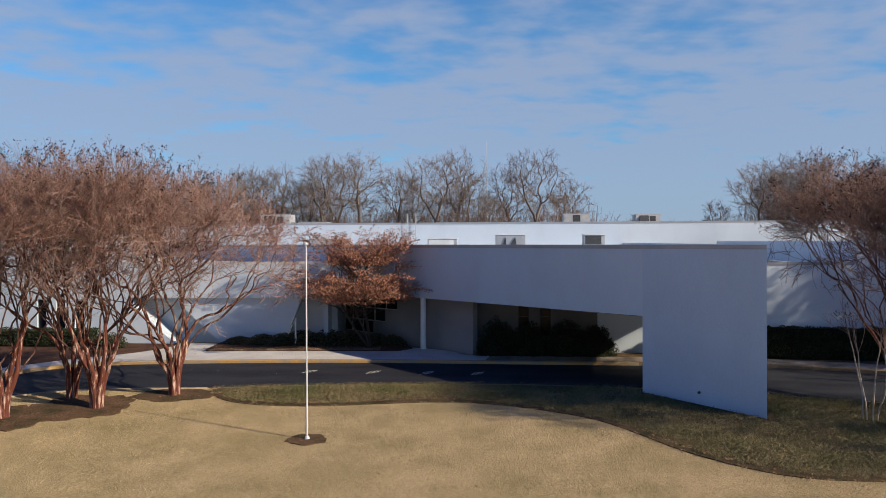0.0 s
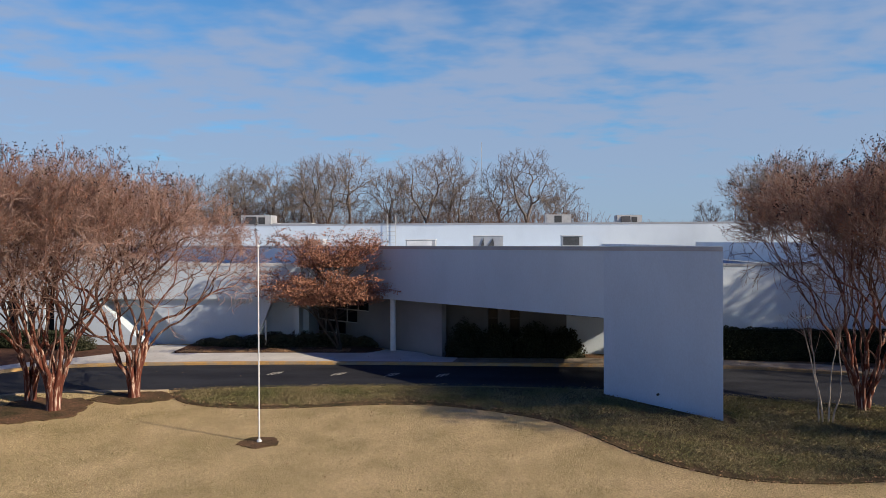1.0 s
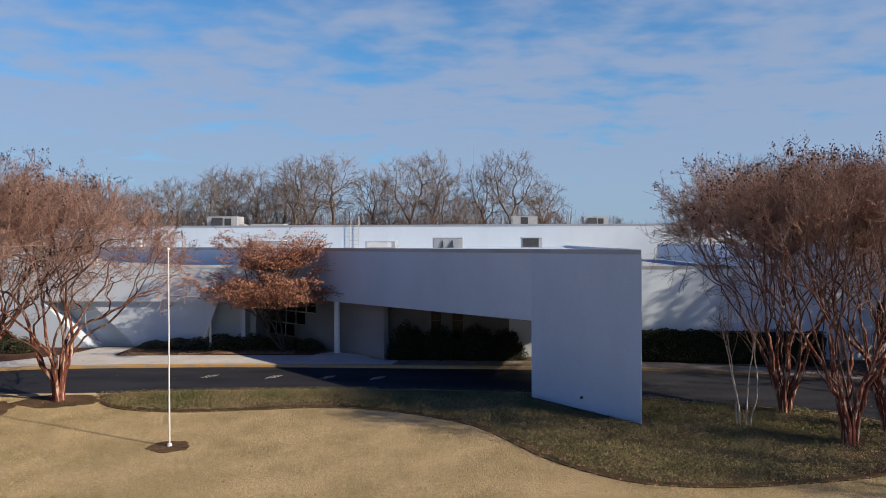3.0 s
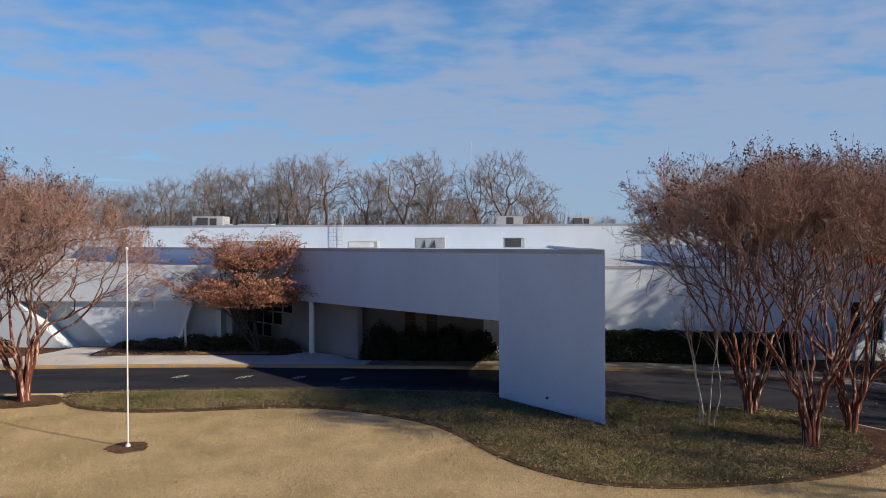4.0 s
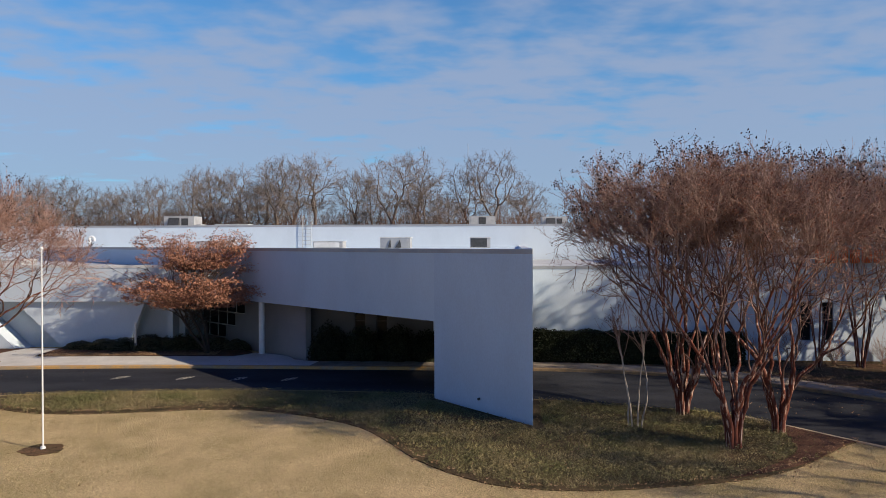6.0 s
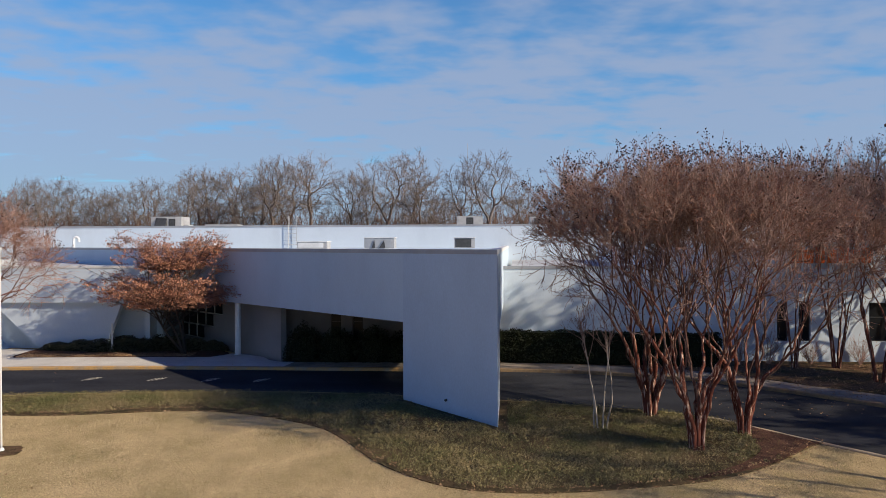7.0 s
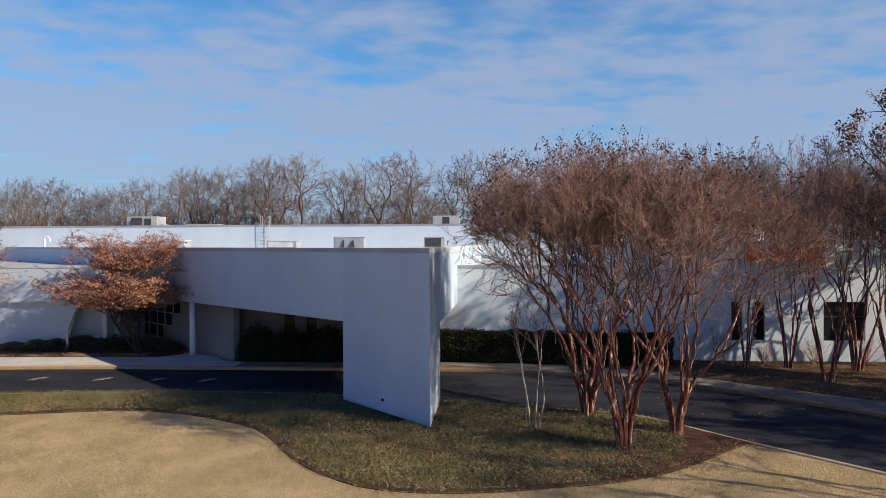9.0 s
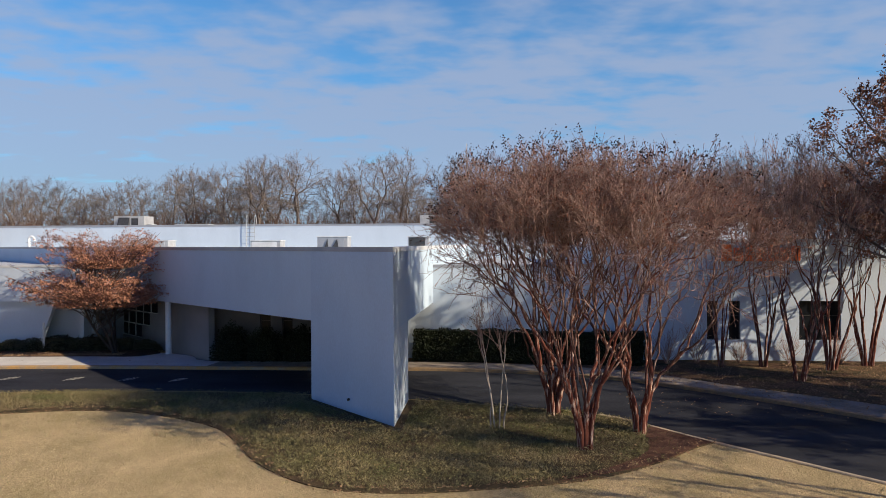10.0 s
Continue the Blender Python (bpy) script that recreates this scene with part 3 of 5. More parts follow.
def plain_window(origin, direction, s, w, za, zb, inside=0.12):
    """A dark-framed window with two panes set into a wall that runs from origin along direction."""
    m = along(origin, on(origin, direction, 1))
    bm = bmesh.new()
    a, b = s - w / 2, s + w / 2
    t = 0.04
    add_box(bm, a, b, inside, inside + 0.07, za, za + t, m)
    add_box(bm, a, b, inside, inside + 0.07, zb - t, zb, m)
    add_box(bm, a, a + t, inside, inside + 0.07, za + t, zb - t, m)
    add_box(bm, b - t, b, inside, inside + 0.07, za + t, zb - t, m)
    mid = za + 0.62 * (zb - za)
    add_box(bm, a + t, b - t, inside, inside + 0.06, mid - 0.02, mid + 0.02, m)
    win = part("window", bm, DARK_FRAME, building, "narrow dark-framed window")
    part("pane", box(a + t, b - t, inside + 0.02, inside + 0.035, za + t, mid - 0.02, m), GLASS, win)
    part("pane", box(a + t, b - t, inside + 0.02, inside + 0.035, mid + 0.02, zb - t, m), GLASS, win)


for s, w in WIN_L:
    plain_window(FL, UV, s, w, 1.1, 2.80)

# the right-hand front, low then high
FR = (1.0, 37.0)


def fr(s):
    return on(FR, UV, s)


WIN_R = [(3.0, 0.52), (4.08, 0.52), (24.1, 0.5), (25.1, 0.52), (28.9, 1.85), (33.5, 0.5), (34.6, 0.5)]
JUMP = 18.6
# first stretch coloured dark for the canopy shade, the rest left white
part("canopy_back_wall", pierced(fr(0.02), fr(6.6), 0.35, 0.0, OPEN - 0.035, [(s - w / 2 - 0.02, s + w / 2 - 0.02, 1.2, 2.75) for s, w in WIN_R if s < 11]), SHADED_BACK_WALL, building, "back wall under the canopy, coloured dark for its shade")
part("canopy_back_wall", pierced(fr(6.6), fr(10.95), 0.35, 0.0, OPEN - 0.035, []), WALL, building)
part("front_wall", pierced(fr(10.95), fr(JUMP), 0.35, 0.0, LOW_TOP - 0.14, [(s - w / 2 - 10.95, s + w / 2 - 10.95, 1.35, 3.15) for s, w in WIN_R if 10.95 < s < JUMP]), WALL, building)
part("front_wall", pierced(fr(JUMP), fr(60), 0.35, 0.0, 5.85, [(s - w / 2 - JUMP, s + w / 2 - JUMP, 1.35, 3.15) for s, w in WIN_R if s > JUMP]), WALL, building)
for s, w in WIN_R:
    plain_window(FR, UV, s, w, *((1.2, 2.75) if s < 11 else (1.35, 3.15)))
coping("coping", [fr(10.8), fr(JUMP)], LOW_TOP - 0.14, LOW_TOP, 0.40, COPING, building)
coping("coping", [fr(JUMP), fr(60)], 5.85, 5.98, 0.40, WHITE_COPING, building)
part("return_wall", pierced(on(fr(JUMP), (0.0958, 0.9954), 24), on(fr(JUMP), (0.0958, 0.9954), 0.36), 0.35, LOW_TOP - 0.2, 5.85, []), WALL, building)

# upper storey wall and roofs
UL, UR = (-80, 67.4), (37.0, 58.83)
part("upper_wall", pierced(UL, UR, 0.4, 2.0, UP_TOP - 0.16, []), WALL, building, "long white upper wall")
coping("coping", [UL, UR], UP_TOP - 0.16, UP_TOP, 0.45, COPING, building)
part("roof", prism([on(UL, (0.07, 1), 0.46), on(UR, (0.07, 1), 0.46), (40.6, 118), (-80, 120)], 6.9, 7.2), ROOF, building, "flat upper roof")
part("side_wall", prism([on(UR, (0.07, 1), 0.41), (37.45, 59.25), (41.05, 118.4), (40.62, 118.4)], 0.2, UP_TOP - 0.16), WALL, building)
part("back_wall", prism([(41.0, 118.45), (41.0, 118.85), (-80, 120.45), (-80, 120.05)], 0.2, UP_TOP - 0.16), WALL, building)
part("side_wall", prism([(-80, 67.85), (-80.4, 67.85), (-80.4, 120.4), (-80.0, 120.0)], 0.2, UP_TOP - 0.16), WALL, building)
part("back_wall", prism([(37.5, 58.6), (62, 56.55), (62, 56.95), (37.5, 59.0)], 0.2, 5.85), WALL, building)
nv = (0.0958, 0.9954)
part("roof", prism([on(fl(-60), nv, 0.42), on(fl(0.1), nv, 0.42), on(A, DIAG, 20.5), on(A, DIAG, 51.5), (-79, 66.5)], 4.3, 4.62), ROOF, building, "flat low roof")
part("roof", prism([on(fr(11.5), nv, 0.42), on(fr(JUMP), nv, 0.42), on(fr(JUMP), nv, 23.5), (15.3, 60.2)], 4.3, 4.62), ROOF, building, "flat low roof")
part("roof", prism([on(fr(JUMP + 0.4), nv, 0.42), on(fr(60), nv, 0.42), (62, 56.5), (37.5, 58.55), on(fr(JUMP + 0.4), nv, 22.5)], 5.2, 5.5), ROOF, building, "flat roof")

# ---------------------------------------------------------------- things on the roofs
def roof_unit(x, y, z, w, d, h, label, kind=0, turn=-4.0):
    """An air handler: casing, grille panels, a hood and a kerb."""
    m = pose(x, y, z, 0, 0, turn)
    ob = thing("roof_unit", label, "air conditioner", "units on the roof")
    part("casing", box(-w / 2, w / 2, -d / 2, d / 2, 0.12, h, m, 0.02), GALV, ob)
    part("curb", box(-w / 2 + 0.06, w / 2 - 0.06, -d / 2 + 0.06, d / 2 - 0.06, 0, 0.12, m), COPING, ob)
    if kind == 0:
        bm = bmesh.new()
        vs = [bm.verts.new(m @ Vector(c)) for c in ((-w * 0.34, -d / 2 - 0.55, 0.15), (-w * 0.34, -d / 2, h * 0.9), (-w * 0.34, -d / 2, 0.15), (w * 0.02, -d / 2 - 0.55, 0.15), (w * 0.02, -d / 2, h * 0.9), (w * 0.02, -d / 2, 0.15))]
        for f in ((0, 1, 4, 3), (0, 2, 1), (3, 4, 5), (0, 3, 5, 2)):
            bm.faces.new([vs[i] for i in f])
        part("hood", bm, DARK_GRILLE, ob, "sloped intake hood")
        part("grille", box(w * 0.08, w * 0.3, -d / 2 - 0.02, -d / 2 + 0.01, h * 0.35, h * 0.85, m), DARK_GRILLE, ob)
        part("end_box", box(w / 2, w / 2 + 0.5, -d * 0.3, d * 0.3, 0.0, h * 0.45, m, 0.02), GALV, ob)
    else:
        for k in range(3):
            a = -w / 2 + 0.12 + k * (w - 0.24) / 3
            part("panel", box(a + 0.03, a + (w - 0.24) / 3 - 0.03, -d / 2 - 0.02, -d / 2 + 0.01, 0.25, h - 0.12, m), (DARK_GRILLE if k == 1 and kind == 2 else GALV), ob)
    return ob


roof_unit(-15.9, 71.4, 7.2, 2.9, 2.0, 1.35, "grey rooftop air handler with a sloped intake hood", 0)
roof_unit(-15.4, 88.0, 7.2, 3.9, 2.0, 1.05, "long low grey rooftop air handler", 1)
roof_unit(-7.5, 92.0, 7.2, 1.7, 1.2, 0.85, "small low grey rooftop vent housing", 1)
roof_unit(12.4, 69.3, 7.2, 2.4, 1.6, 1.25, "grey rooftop air handler with panelled side", 2)
roof_unit(8.2, 86.0, 7.2, 1.8, 1.2, 0.8, "small low grey rooftop vent housing", 1)
roof_unit(19.2, 70.0, 7.2, 2.3, 1.6, 1.2, "grey rooftop air handler with a sloped intake hood", 0)


def roof_hatch(x, y, z, w, d, h, label, face):
    """A low box housing on the wedge roof: walls, a thin lid and a louvred front."""
    m = pose(x, y, z, 0, 0, -4)
    ob = thing("roof_housing", label, "roof vent", "housings on the wedge roof")
    part("body", box(-w / 2, w / 2, -d / 2, d / 2, 0, h - 0.05, m), GALV, ob)
    part("lid", box(-w / 2 - 0.06, w / 2 + 0.06, -d / 2 - 0.06, d / 2 + 0.06, h - 0.05, h, m, 0.01), WHITE_COPING, ob)
    part("louvre", box(-w / 2 + 0.08, w / 2 - 0.25, -d / 2 - 0.02, -d / 2 + 0.01, 0.08, h - 0.1, m), face, ob, "dark louvred front" if face is DARK_GRILLE else "")
    return ob


hatch = roof_hatch(5.0, 55.2, TOP - 0.16, 2.2, 1.4, 0.82, "grey metal vent housing with sloped side flaps", COPING)
for a, b, c in ((-0.55, -0.30, -0.34), (0.0, 0.45, 0.36)):
    bm = bmesh.new()
    m = pose(5.0, 55.2, TOP - 0.16, 0, 0, -4)
    vs = [bm.verts.new(m @ Vector(v)) for y in (-0.80, -0.74) for v in ((a, y, 0.05), (b, y, 0.05), (c, y, 0.62))]
    for f in ((0, 1, 2), (5, 4, 3), (0, 3, 4, 1), (1, 4, 5, 2), (2, 5, 3, 0)):
        bm.faces.new([vs[i] for i in f])
    part("flap", bm, DARK_GRILLE, hatch, "dark triangular flap")
roof_hatch(11.2, 55.2, TOP - 0.16, 1.5, 1.2, 0.80, "small grey vent housing with a dark louvre", DARK_GRILLE)
roof_hatch(0.0, 56.0, TOP - 0.16, 2.2, 1.4, 0.55, "low pale skylight housing on the wedge roof", WHITE_COPING)
roof_hatch(-8.7, 57.0, TOP - 0.16, 2.6, 1.4, 0.62, "low grey vent housing on the wedge roof", GALV)

roof_hatch(-18.6, 46.5, 4.62, 3.0, 1.6, 0.45, "low white housing on the low roof", WHITE_COPING)
vent = thing("roof_vent_pipe", "white gooseneck vent pipe on the roof", "vent pipe")
bm = bmesh.new()
pts = [(-19.3, 59.3, 5.55), (-19.3, 59.3, 6.35)] + [(-19.3 + 0.2 - 0.2 * math.cos(a), 59.3, 6.35 + 0.2 * math.sin(a)) for a in np.linspace(0.4, math.pi, 6)] + [(-18.9, 59.3, 6.2)]
for p, q in zip(pts[:-1], pts[1:]):
    add_cyl(bm, p, q, 0.10, sides=10)
part("pipe", bm, WHITE_COPING, vent)

# ladder on the upper wall
ladder = thing("roof_ladder", "grey metal ladder with hooped rails on the upper wall", "ladder")
lm = along((-2.95, 61.55), (-1.95, 61.48))
for s in (0.0, 0.70):
    bm = bmesh.new()
    pts = [(s, 0, 5.62), (s, 0, 8.0)] + [(s, 0.22 - 0.22 * math.cos(a), 8.0 + 0.22 * math.sin(a)) for a in np.linspace(0.3, math.pi, 7)] + [(s, 0.44, UP_TOP + 0.02)]
    for p, q in zip(pts[:-1], pts[1:]):
        add_cyl(bm, lm @ Vector(p), lm @ Vector(q), 0.024, sides=6)
    part("rail", bm, GALV, ladder)
for k in range(6):
    bm = bmesh.new()
    z = 5.9 + 0.31 * k
    add_cyl(bm, lm @ Vector((0, 0, z)), lm @ Vector((0.70, 0, z)), 0.018, sides=6)
    part("rung", bm, GALV, ladder)

# wall sign, its lettering kept as plain blocks
sign = thing("wall_sign", "orange sign lettering on the white upper band", "sign")
sm = along(fr(24.5), fr(60))
for k, (a, b, zz) in enumerate([(0.0, 0.42, 0.62), (0.50, 0.90, 0.50), (0.98, 1.36, 0.62), (1.45, 1.85, 0.50), (1.93, 2.35, 0.62), (2.43, 2.80, 0.50), (2.88, 3.25, 0.56)]):
    part("letter_block", box(a * 1.08, b * 1.08, -0.10, -0.005, 4.98, 4.98 + zz * 1.25, sm, 0.03), SIGN, sign)

# flagpole and posts
pole = thing("flagpole", "thin white flagpole with a small ball top on the lawn", "flagpole")
bm = bmesh.new()
gz = ground_z(22.75)
add_cyl(bm, (-4.2, 22.75, gz), (-4.2, 22.75, 5.80), 0.026, 0.019, 12)
part("shaft", bm, POLE, pole)
bm = bmesh.new()
bmesh.ops.create_uvsphere(bm, u_segments=12, v_segments=8, radius=0.05, matrix=pose(-4.2, 22.75, 5.85))
part("finial", bm, POLE, pole, smooth=True)
bm = bmesh.new()
add_cyl(bm, (-4.2, 22.75, gz), (-4.2, 22.75, gz + 0.1), 0.09, 0.06, 12)
part("collar", bm, POLE, pole)
post = thing("marker_post", "thin white post among the shrubs", "post")
bm = bmesh.new()
add_cyl(bm, (-7.75, 38.9, 0.4), (-7.75, 38.9, 1.92), 0.055, sides=10)
part("pipe", bm, POLE, post)


# ---------------------------------------------------------------- plants: helpers
def tubes(name, paths, material, parent, sides=4, cap=False):
    """One mesh of tapered tubes; each path is (points, radii)."""
    V, F = [], []
    base = 0
    ang = np.linspace(0, 2 * np.pi, sides, endpoint=False)
    ca, sa = np.cos(ang)[None, :, None], np.sin(ang)[None, :, None]
    for pts, rad in paths:
        p = np.asarray(pts, float)
        r = np.asarray(rad, float)
        t = np.gradient(p, axis=0)
        t /= np.linalg.norm(t, axis=1)[:, None] + 1e-9
        ref = np.array([1.0, 0.0, 0.0]) if abs(t[0, 0]) < 0.8 else np.array([0.0, 1.0, 0.0])
        a = np.cross(t, ref)
        a /= np.linalg.norm(a, axis=1)[:, None] + 1e-9
        b = np.cross(t, a)
        ring = p[:, None, :] + r[:, None, None] * (ca * a[:, None, :] + sa * b[:, None, :])
        V.append(ring.reshape(-1, 3))
        n = len(p)
        i = np.arange(n - 1)[:, None] * sides
        k = np.arange(sides)[None, :]
        k2 = (k + 1) % sides
        q = np.stack([base + i + k, base + i + k2, base + i + sides + k2, base + i + sides + k], -1)
        F.append(q.reshape(-1, 4))
        base += n * sides
    V, F = np.concatenate(V), np.concatenate(F)
    return quads(name, V, F, material, parent, smooth=True)


def quads(name, V, F, material, parent, smooth=False):
    me = bpy.data.meshes.new(name)
    n = F.shape[1]
    me.vertices.add(len(V))
    me.vertices.foreach_set("co", np.ascontiguousarray(V, dtype=np.float32).ravel())
    me.loops.add(F.size)
    me.loops.foreach_set("vertex_index", np.ascontiguousarray(F, dtype=np.int32).ravel())
    me.polygons.add(len(F))
    me.polygons.foreach_set("loop_start", np.arange(0, F.size, n, dtype=np.int32))
    if smooth:
        me.polygons.foreach_set("use_smooth", np.ones(len(F), dtype=bool))
    me.update(calc_edges=True)
    me.validate()
    me.materials.append(material)
    ob = new(name, me)
    if parent is not None:
        ob.parent = parent
    return ob


def leaf_cloud(name, centres, size, material, parent, rng, flat=0.0, slim=0.6):
    """One small folded leaf (two triangles with a crease) at each centre."""
    c = np.asarray(centres, float)
    n = len(c)
    u = rng.normal(size=(n, 3))
    u[:, 2] *= 1 - flat
    u /= np.linalg.norm(u, axis=1)[:, None]
    w = rng.normal(size=(n, 3))
    w[:, 2] *= 1 - flat
    v = np.cross(u, w)
    v = np.cross(u, v) if flat else v
    v /= np.linalg.norm(v, axis=1)[:, None] + 1e-9
    nrm = np.cross(u, v)
    s = (np.asarray(size) * rng.uniform(0.65, 1.35, n))[:, None]
    P = np.stack([c - u * s * 0.5, c + v * s * 0.5 * slim + nrm * s * 0.12, c + u * s * 0.5, c - v * s * 0.5 * slim + nrm * s * 0.12], 1)
    return quads(name, P.reshape(-1, 3), np.arange(4 * n).reshape(n, 4), material, parent)


def grow(rng, p, d, length, r0, r1, segs, wander, up):
    p, d = np.array(p, float), np.array(d, float)
    pts = [p.copy()]
    for _ in range(segs):
        d = d / np.linalg.norm(d) + rng.normal(size=3) * wander + np.array([0, 0, up])
        d /= np.linalg.norm(d)
        p = p + d * length / segs
        pts.append(p.copy())
    return np.array(pts), np.linspace(r0, r1, segs + 1)


def bezier(a, b, c, n, rng, wander):
    t = np.linspace(0, 1, n)[:, None]
    p = (1 - t) ** 2 * a + 2 * t * (1 - t) * b + t ** 2 * c
    p[1:] += np.cumsum(rng.normal(size=(n - 1, 3)) * wander, axis=0) * 0.5
    return p


def at_frac(path, f):
    pts = path[0]
    x = f * (len(pts) - 1)
    i = min(int(x), len(pts) - 2)
    return pts[i] + (pts[i + 1] - pts[i]) * (x - i), (pts[i + 1] - pts[i]) / (np.linalg.norm(pts[i + 1] - pts[i]) + 1e-9)


def joined(name, paths, material, parent, sides):
    """Fine growth that nobody could count, as one mesh."""
    return tagged(tubes(name, paths, material, parent, sides), kind="stuff")


def ramify(rng, path, rad, aim, tips, r_tip, out, wander=0.05, power=0.47, ends=2):
    """Grows a path towards its tips: it forks again and again, the larger share of the tips carrying the path on, the smaller starting a new one."""
    start = path[-1]
    n = len(tips)
    if n <= ends:
        for k, tip in enumerate(tips):
            d = np.linalg.norm(tip - start)
            m = max(3, min(6, int(d / 0.35) + 2))
            seg = bezier(start, start + aim * 0.45 * d, tip, m, rng, wander * 0.6)
            r = np.linspace(r_tip * 1.35, r_tip, m)
            if k == 0:
                out.append((np.array(path + list(seg[1:])), np.array(rad + list(r[1:]))))
            else:
                out.append((seg, r))
        return
    v = tips - start
    v = v / (np.linalg.norm(v, axis=1)[:, None] + 1e-6)
    far = v[np.argmax(((v - v[rng.integers(n)]) ** 2).sum(1))]
    axis = v[np.argmax(((v - far) ** 2).sum(1))] - far
    order = np.argsort(v @ axis)
    cut = min(n - 1, max(1, int(n * rng.uniform(0.30, 0.70))))
    groups = sorted((tips[order[:cut]], tips[order[cut:]]), key=len, reverse=True)
    for k, g in enumerate(groups):
        c = g.mean(0) - start
        d = np.linalg.norm(c) * rng.uniform(0.26, 0.46)
        node = start + c / np.linalg.norm(c) * d
        m = max(3, int(d / 0.35) + 2)
        seg = bezier(start, start + aim * 0.5 * d, node, m, rng, wander)
        go = seg[-1] - seg[-2]
        go = go / np.linalg.norm(go) * 0.6 + c / np.linalg.norm(c) * 0.4
        go /= np.linalg.norm(go)
        r1 = r_tip * len(g) ** power
        r = np.linspace((rad[-1] if k == 0 else min(rad[-1], r1 * 1.15)), r1, m)
        if k == 0:
            ramify(rng, path + list(seg[1:]), rad + list(r[1:]), go, g, r_tip, out, wander, power, ends)
        else:
            ramify(rng, list(seg), list(r), go, g, r_tip, out, wander, power, ends)


def crape_myrtle(seed, H=9.4, R=4.9, stems=7, tips=420, side=0.08, sprays=7.0, twigs=4.2, girth=1.0, rust=1.0, fork=1.25, low=0.46, fall=0.24, square=3.6, rise=0.965, splay=1.0, label=""):
    """A many-stemmed fan-shaped tree, bare but for dry tips: stems that fork into a broad umbrella of fine parallel twigs, rusty bits, dark seed heads."""
    rng = np.random.default_rng(seed)
    ob = thing("crape_myrtle", label, "tree", "crape myrtles")
    T, rusty, seeds = [], [], []
    bulge = rng.uniform(0, 6.28, 3)

    def dome(x, y):
        r, az = np.hypot(x, y), np.arctan2(y, x)
        edge = R * (1 + 0.07 * np.sin(2 * az + bulge[0]) + 0.06 * np.sin(5 * az + bulge[1]))
        return H * (rise - fall * np.minimum(1.15, r / edge) ** square + 0.012 * np.sin(r * 2.1 + 3 * az + bulge[2]))

    # where the growth ends: most near the dome, some along the open flanks below it
    az = rng.uniform(0, 2 * math.pi, tips)
    flank = rng.random(tips) < side
    rr = R * np.where(flank, rng.uniform(0.55, 1.03, tips), np.sqrt(rng.uniform(0.0, 1.0, tips)))
    x, y = rr * np.cos(az), rr * np.sin(az)
    top = dome(x, y)
    z = np.where(flank, H * rng.uniform(low, 0.66, tips) * (0.62 + 0.38 * rr / R), top - 0.55 - 0.25 * H * rng.random(tips) ** 1.4 * (1 - 0.35 * (rr / R) ** 2))
    P = np.stack([x, y, z], 1)
    home = ((az / (2 * math.pi) * stems + rng.normal(size=tips) * 0.35) % stems).astype(int)
    inner = rng.random(tips) < 0.25
    home = np.where(inner & ~flank, rng.integers(0, stems, tips), home)
    for i in range(stems):
        a = 2 * math.pi * (i + 0.5 + rng.uniform(-0.25, 0.25)) / stems
        o = np.array([math.cos(a), math.sin(a), 0])
        mine = P[home == i]
        if len(mine) < 4:
            continue
        foot = o * 0.13 * splay * girth * rng.uniform(0.7, 1.2)
        up = fork * rng.uniform(0.8, 1.35)
        n = 6
        f = np.linspace(0, 1, n)
        pts = foot + f[:, None] * np.array([0, 0, up]) + np.outer(f ** (2.5 / splay), o) * 0.20 * splay ** 2 * girth + np.array([0, 0, -0.12]) + rng.normal(size=(n, 3)) * 0.018 * f[:, None]
        r0 = 0.108 * girth * rng.uniform(0.75, 1.15)
        aim = o * rng.uniform(0.22, 0.5) + np.array([0, 0, 1.0])
        grown = []
        ramify(rng, list(pts), list(r0 * np.where(f < 0.1, 1.3, 1 - 0.2 * f)), aim / np.linalg.norm(aim), mine, 0.0072, grown, 0.10)
        grown.sort(key=lambda g: -len(g[0]) * g[1][0])
        trunk = tubes("stem", [grown[0]], BARK, ob, 8)
        for g in grown[1:]:
            if g[1][0] > 0.021:
                tubes("branch", [g], BRANCH, trunk, 5)
            else:
                T.append(g)
        for g in grown:
            thick = min(1.0, max(0.10, (g[0][-1][2] - 0.50 * H) / (0.20 * H)))
            for _ in range(rng.poisson(sprays * (0.18 + 0.82 * thick))):
                s2, t2 = at_frac(g, 1 - min(0.9, 1.3 / (0.3 * len(g[0]))) * rng.random() ** 1.3)
                br = grow(rng, s2, t2 + rng.normal(size=3) * 0.42 + np.array([0, 0, 0.06]), rng.uniform(0.36, 0.80), 0.0074, 0.0052, 2, 0.28, 0.03)
                tip = br[0][-1]
                if tip[2] > dome(tip[0], tip[1]) + 0.10:
                    continue
                T.append(br)
                for _ in range(rng.poisson(twigs)):
                    s3, t3 = at_frac(br, rng.uniform(0.15, 1.0))
                    tw = grow(rng, s3, t3 + rng.normal(size=3) * 0.36 + np.array([0, 0, 0.08]), rng.uniform(0.17, 0.42), 0.0056, 0.0042, 1, 0.0, 0.0)
                    tip = tw[0][-1]
                    lid = dome(tip[0], tip[1]) + 0.22 + 0.16 * rng.random()
                    if tip[2] > lid:
                        continue
                    T.append(tw)
                    for _ in range(rng.poisson(rust * thick)):
                        rusty.append(at_frac(tw, rng.uniform(0.2, 1.0))[0] + rng.normal(size=3) * 0.03)
                    if tip[2] > lid - 0.62 and rng.random() < 0.42:
                        seeds += [tip + rng.normal(size=3) * np.array([0.05, 0.05, 0.075]) for _ in range(rng.integers(4, 9))]
    joined("twig", T, TWIG, ob, 3)
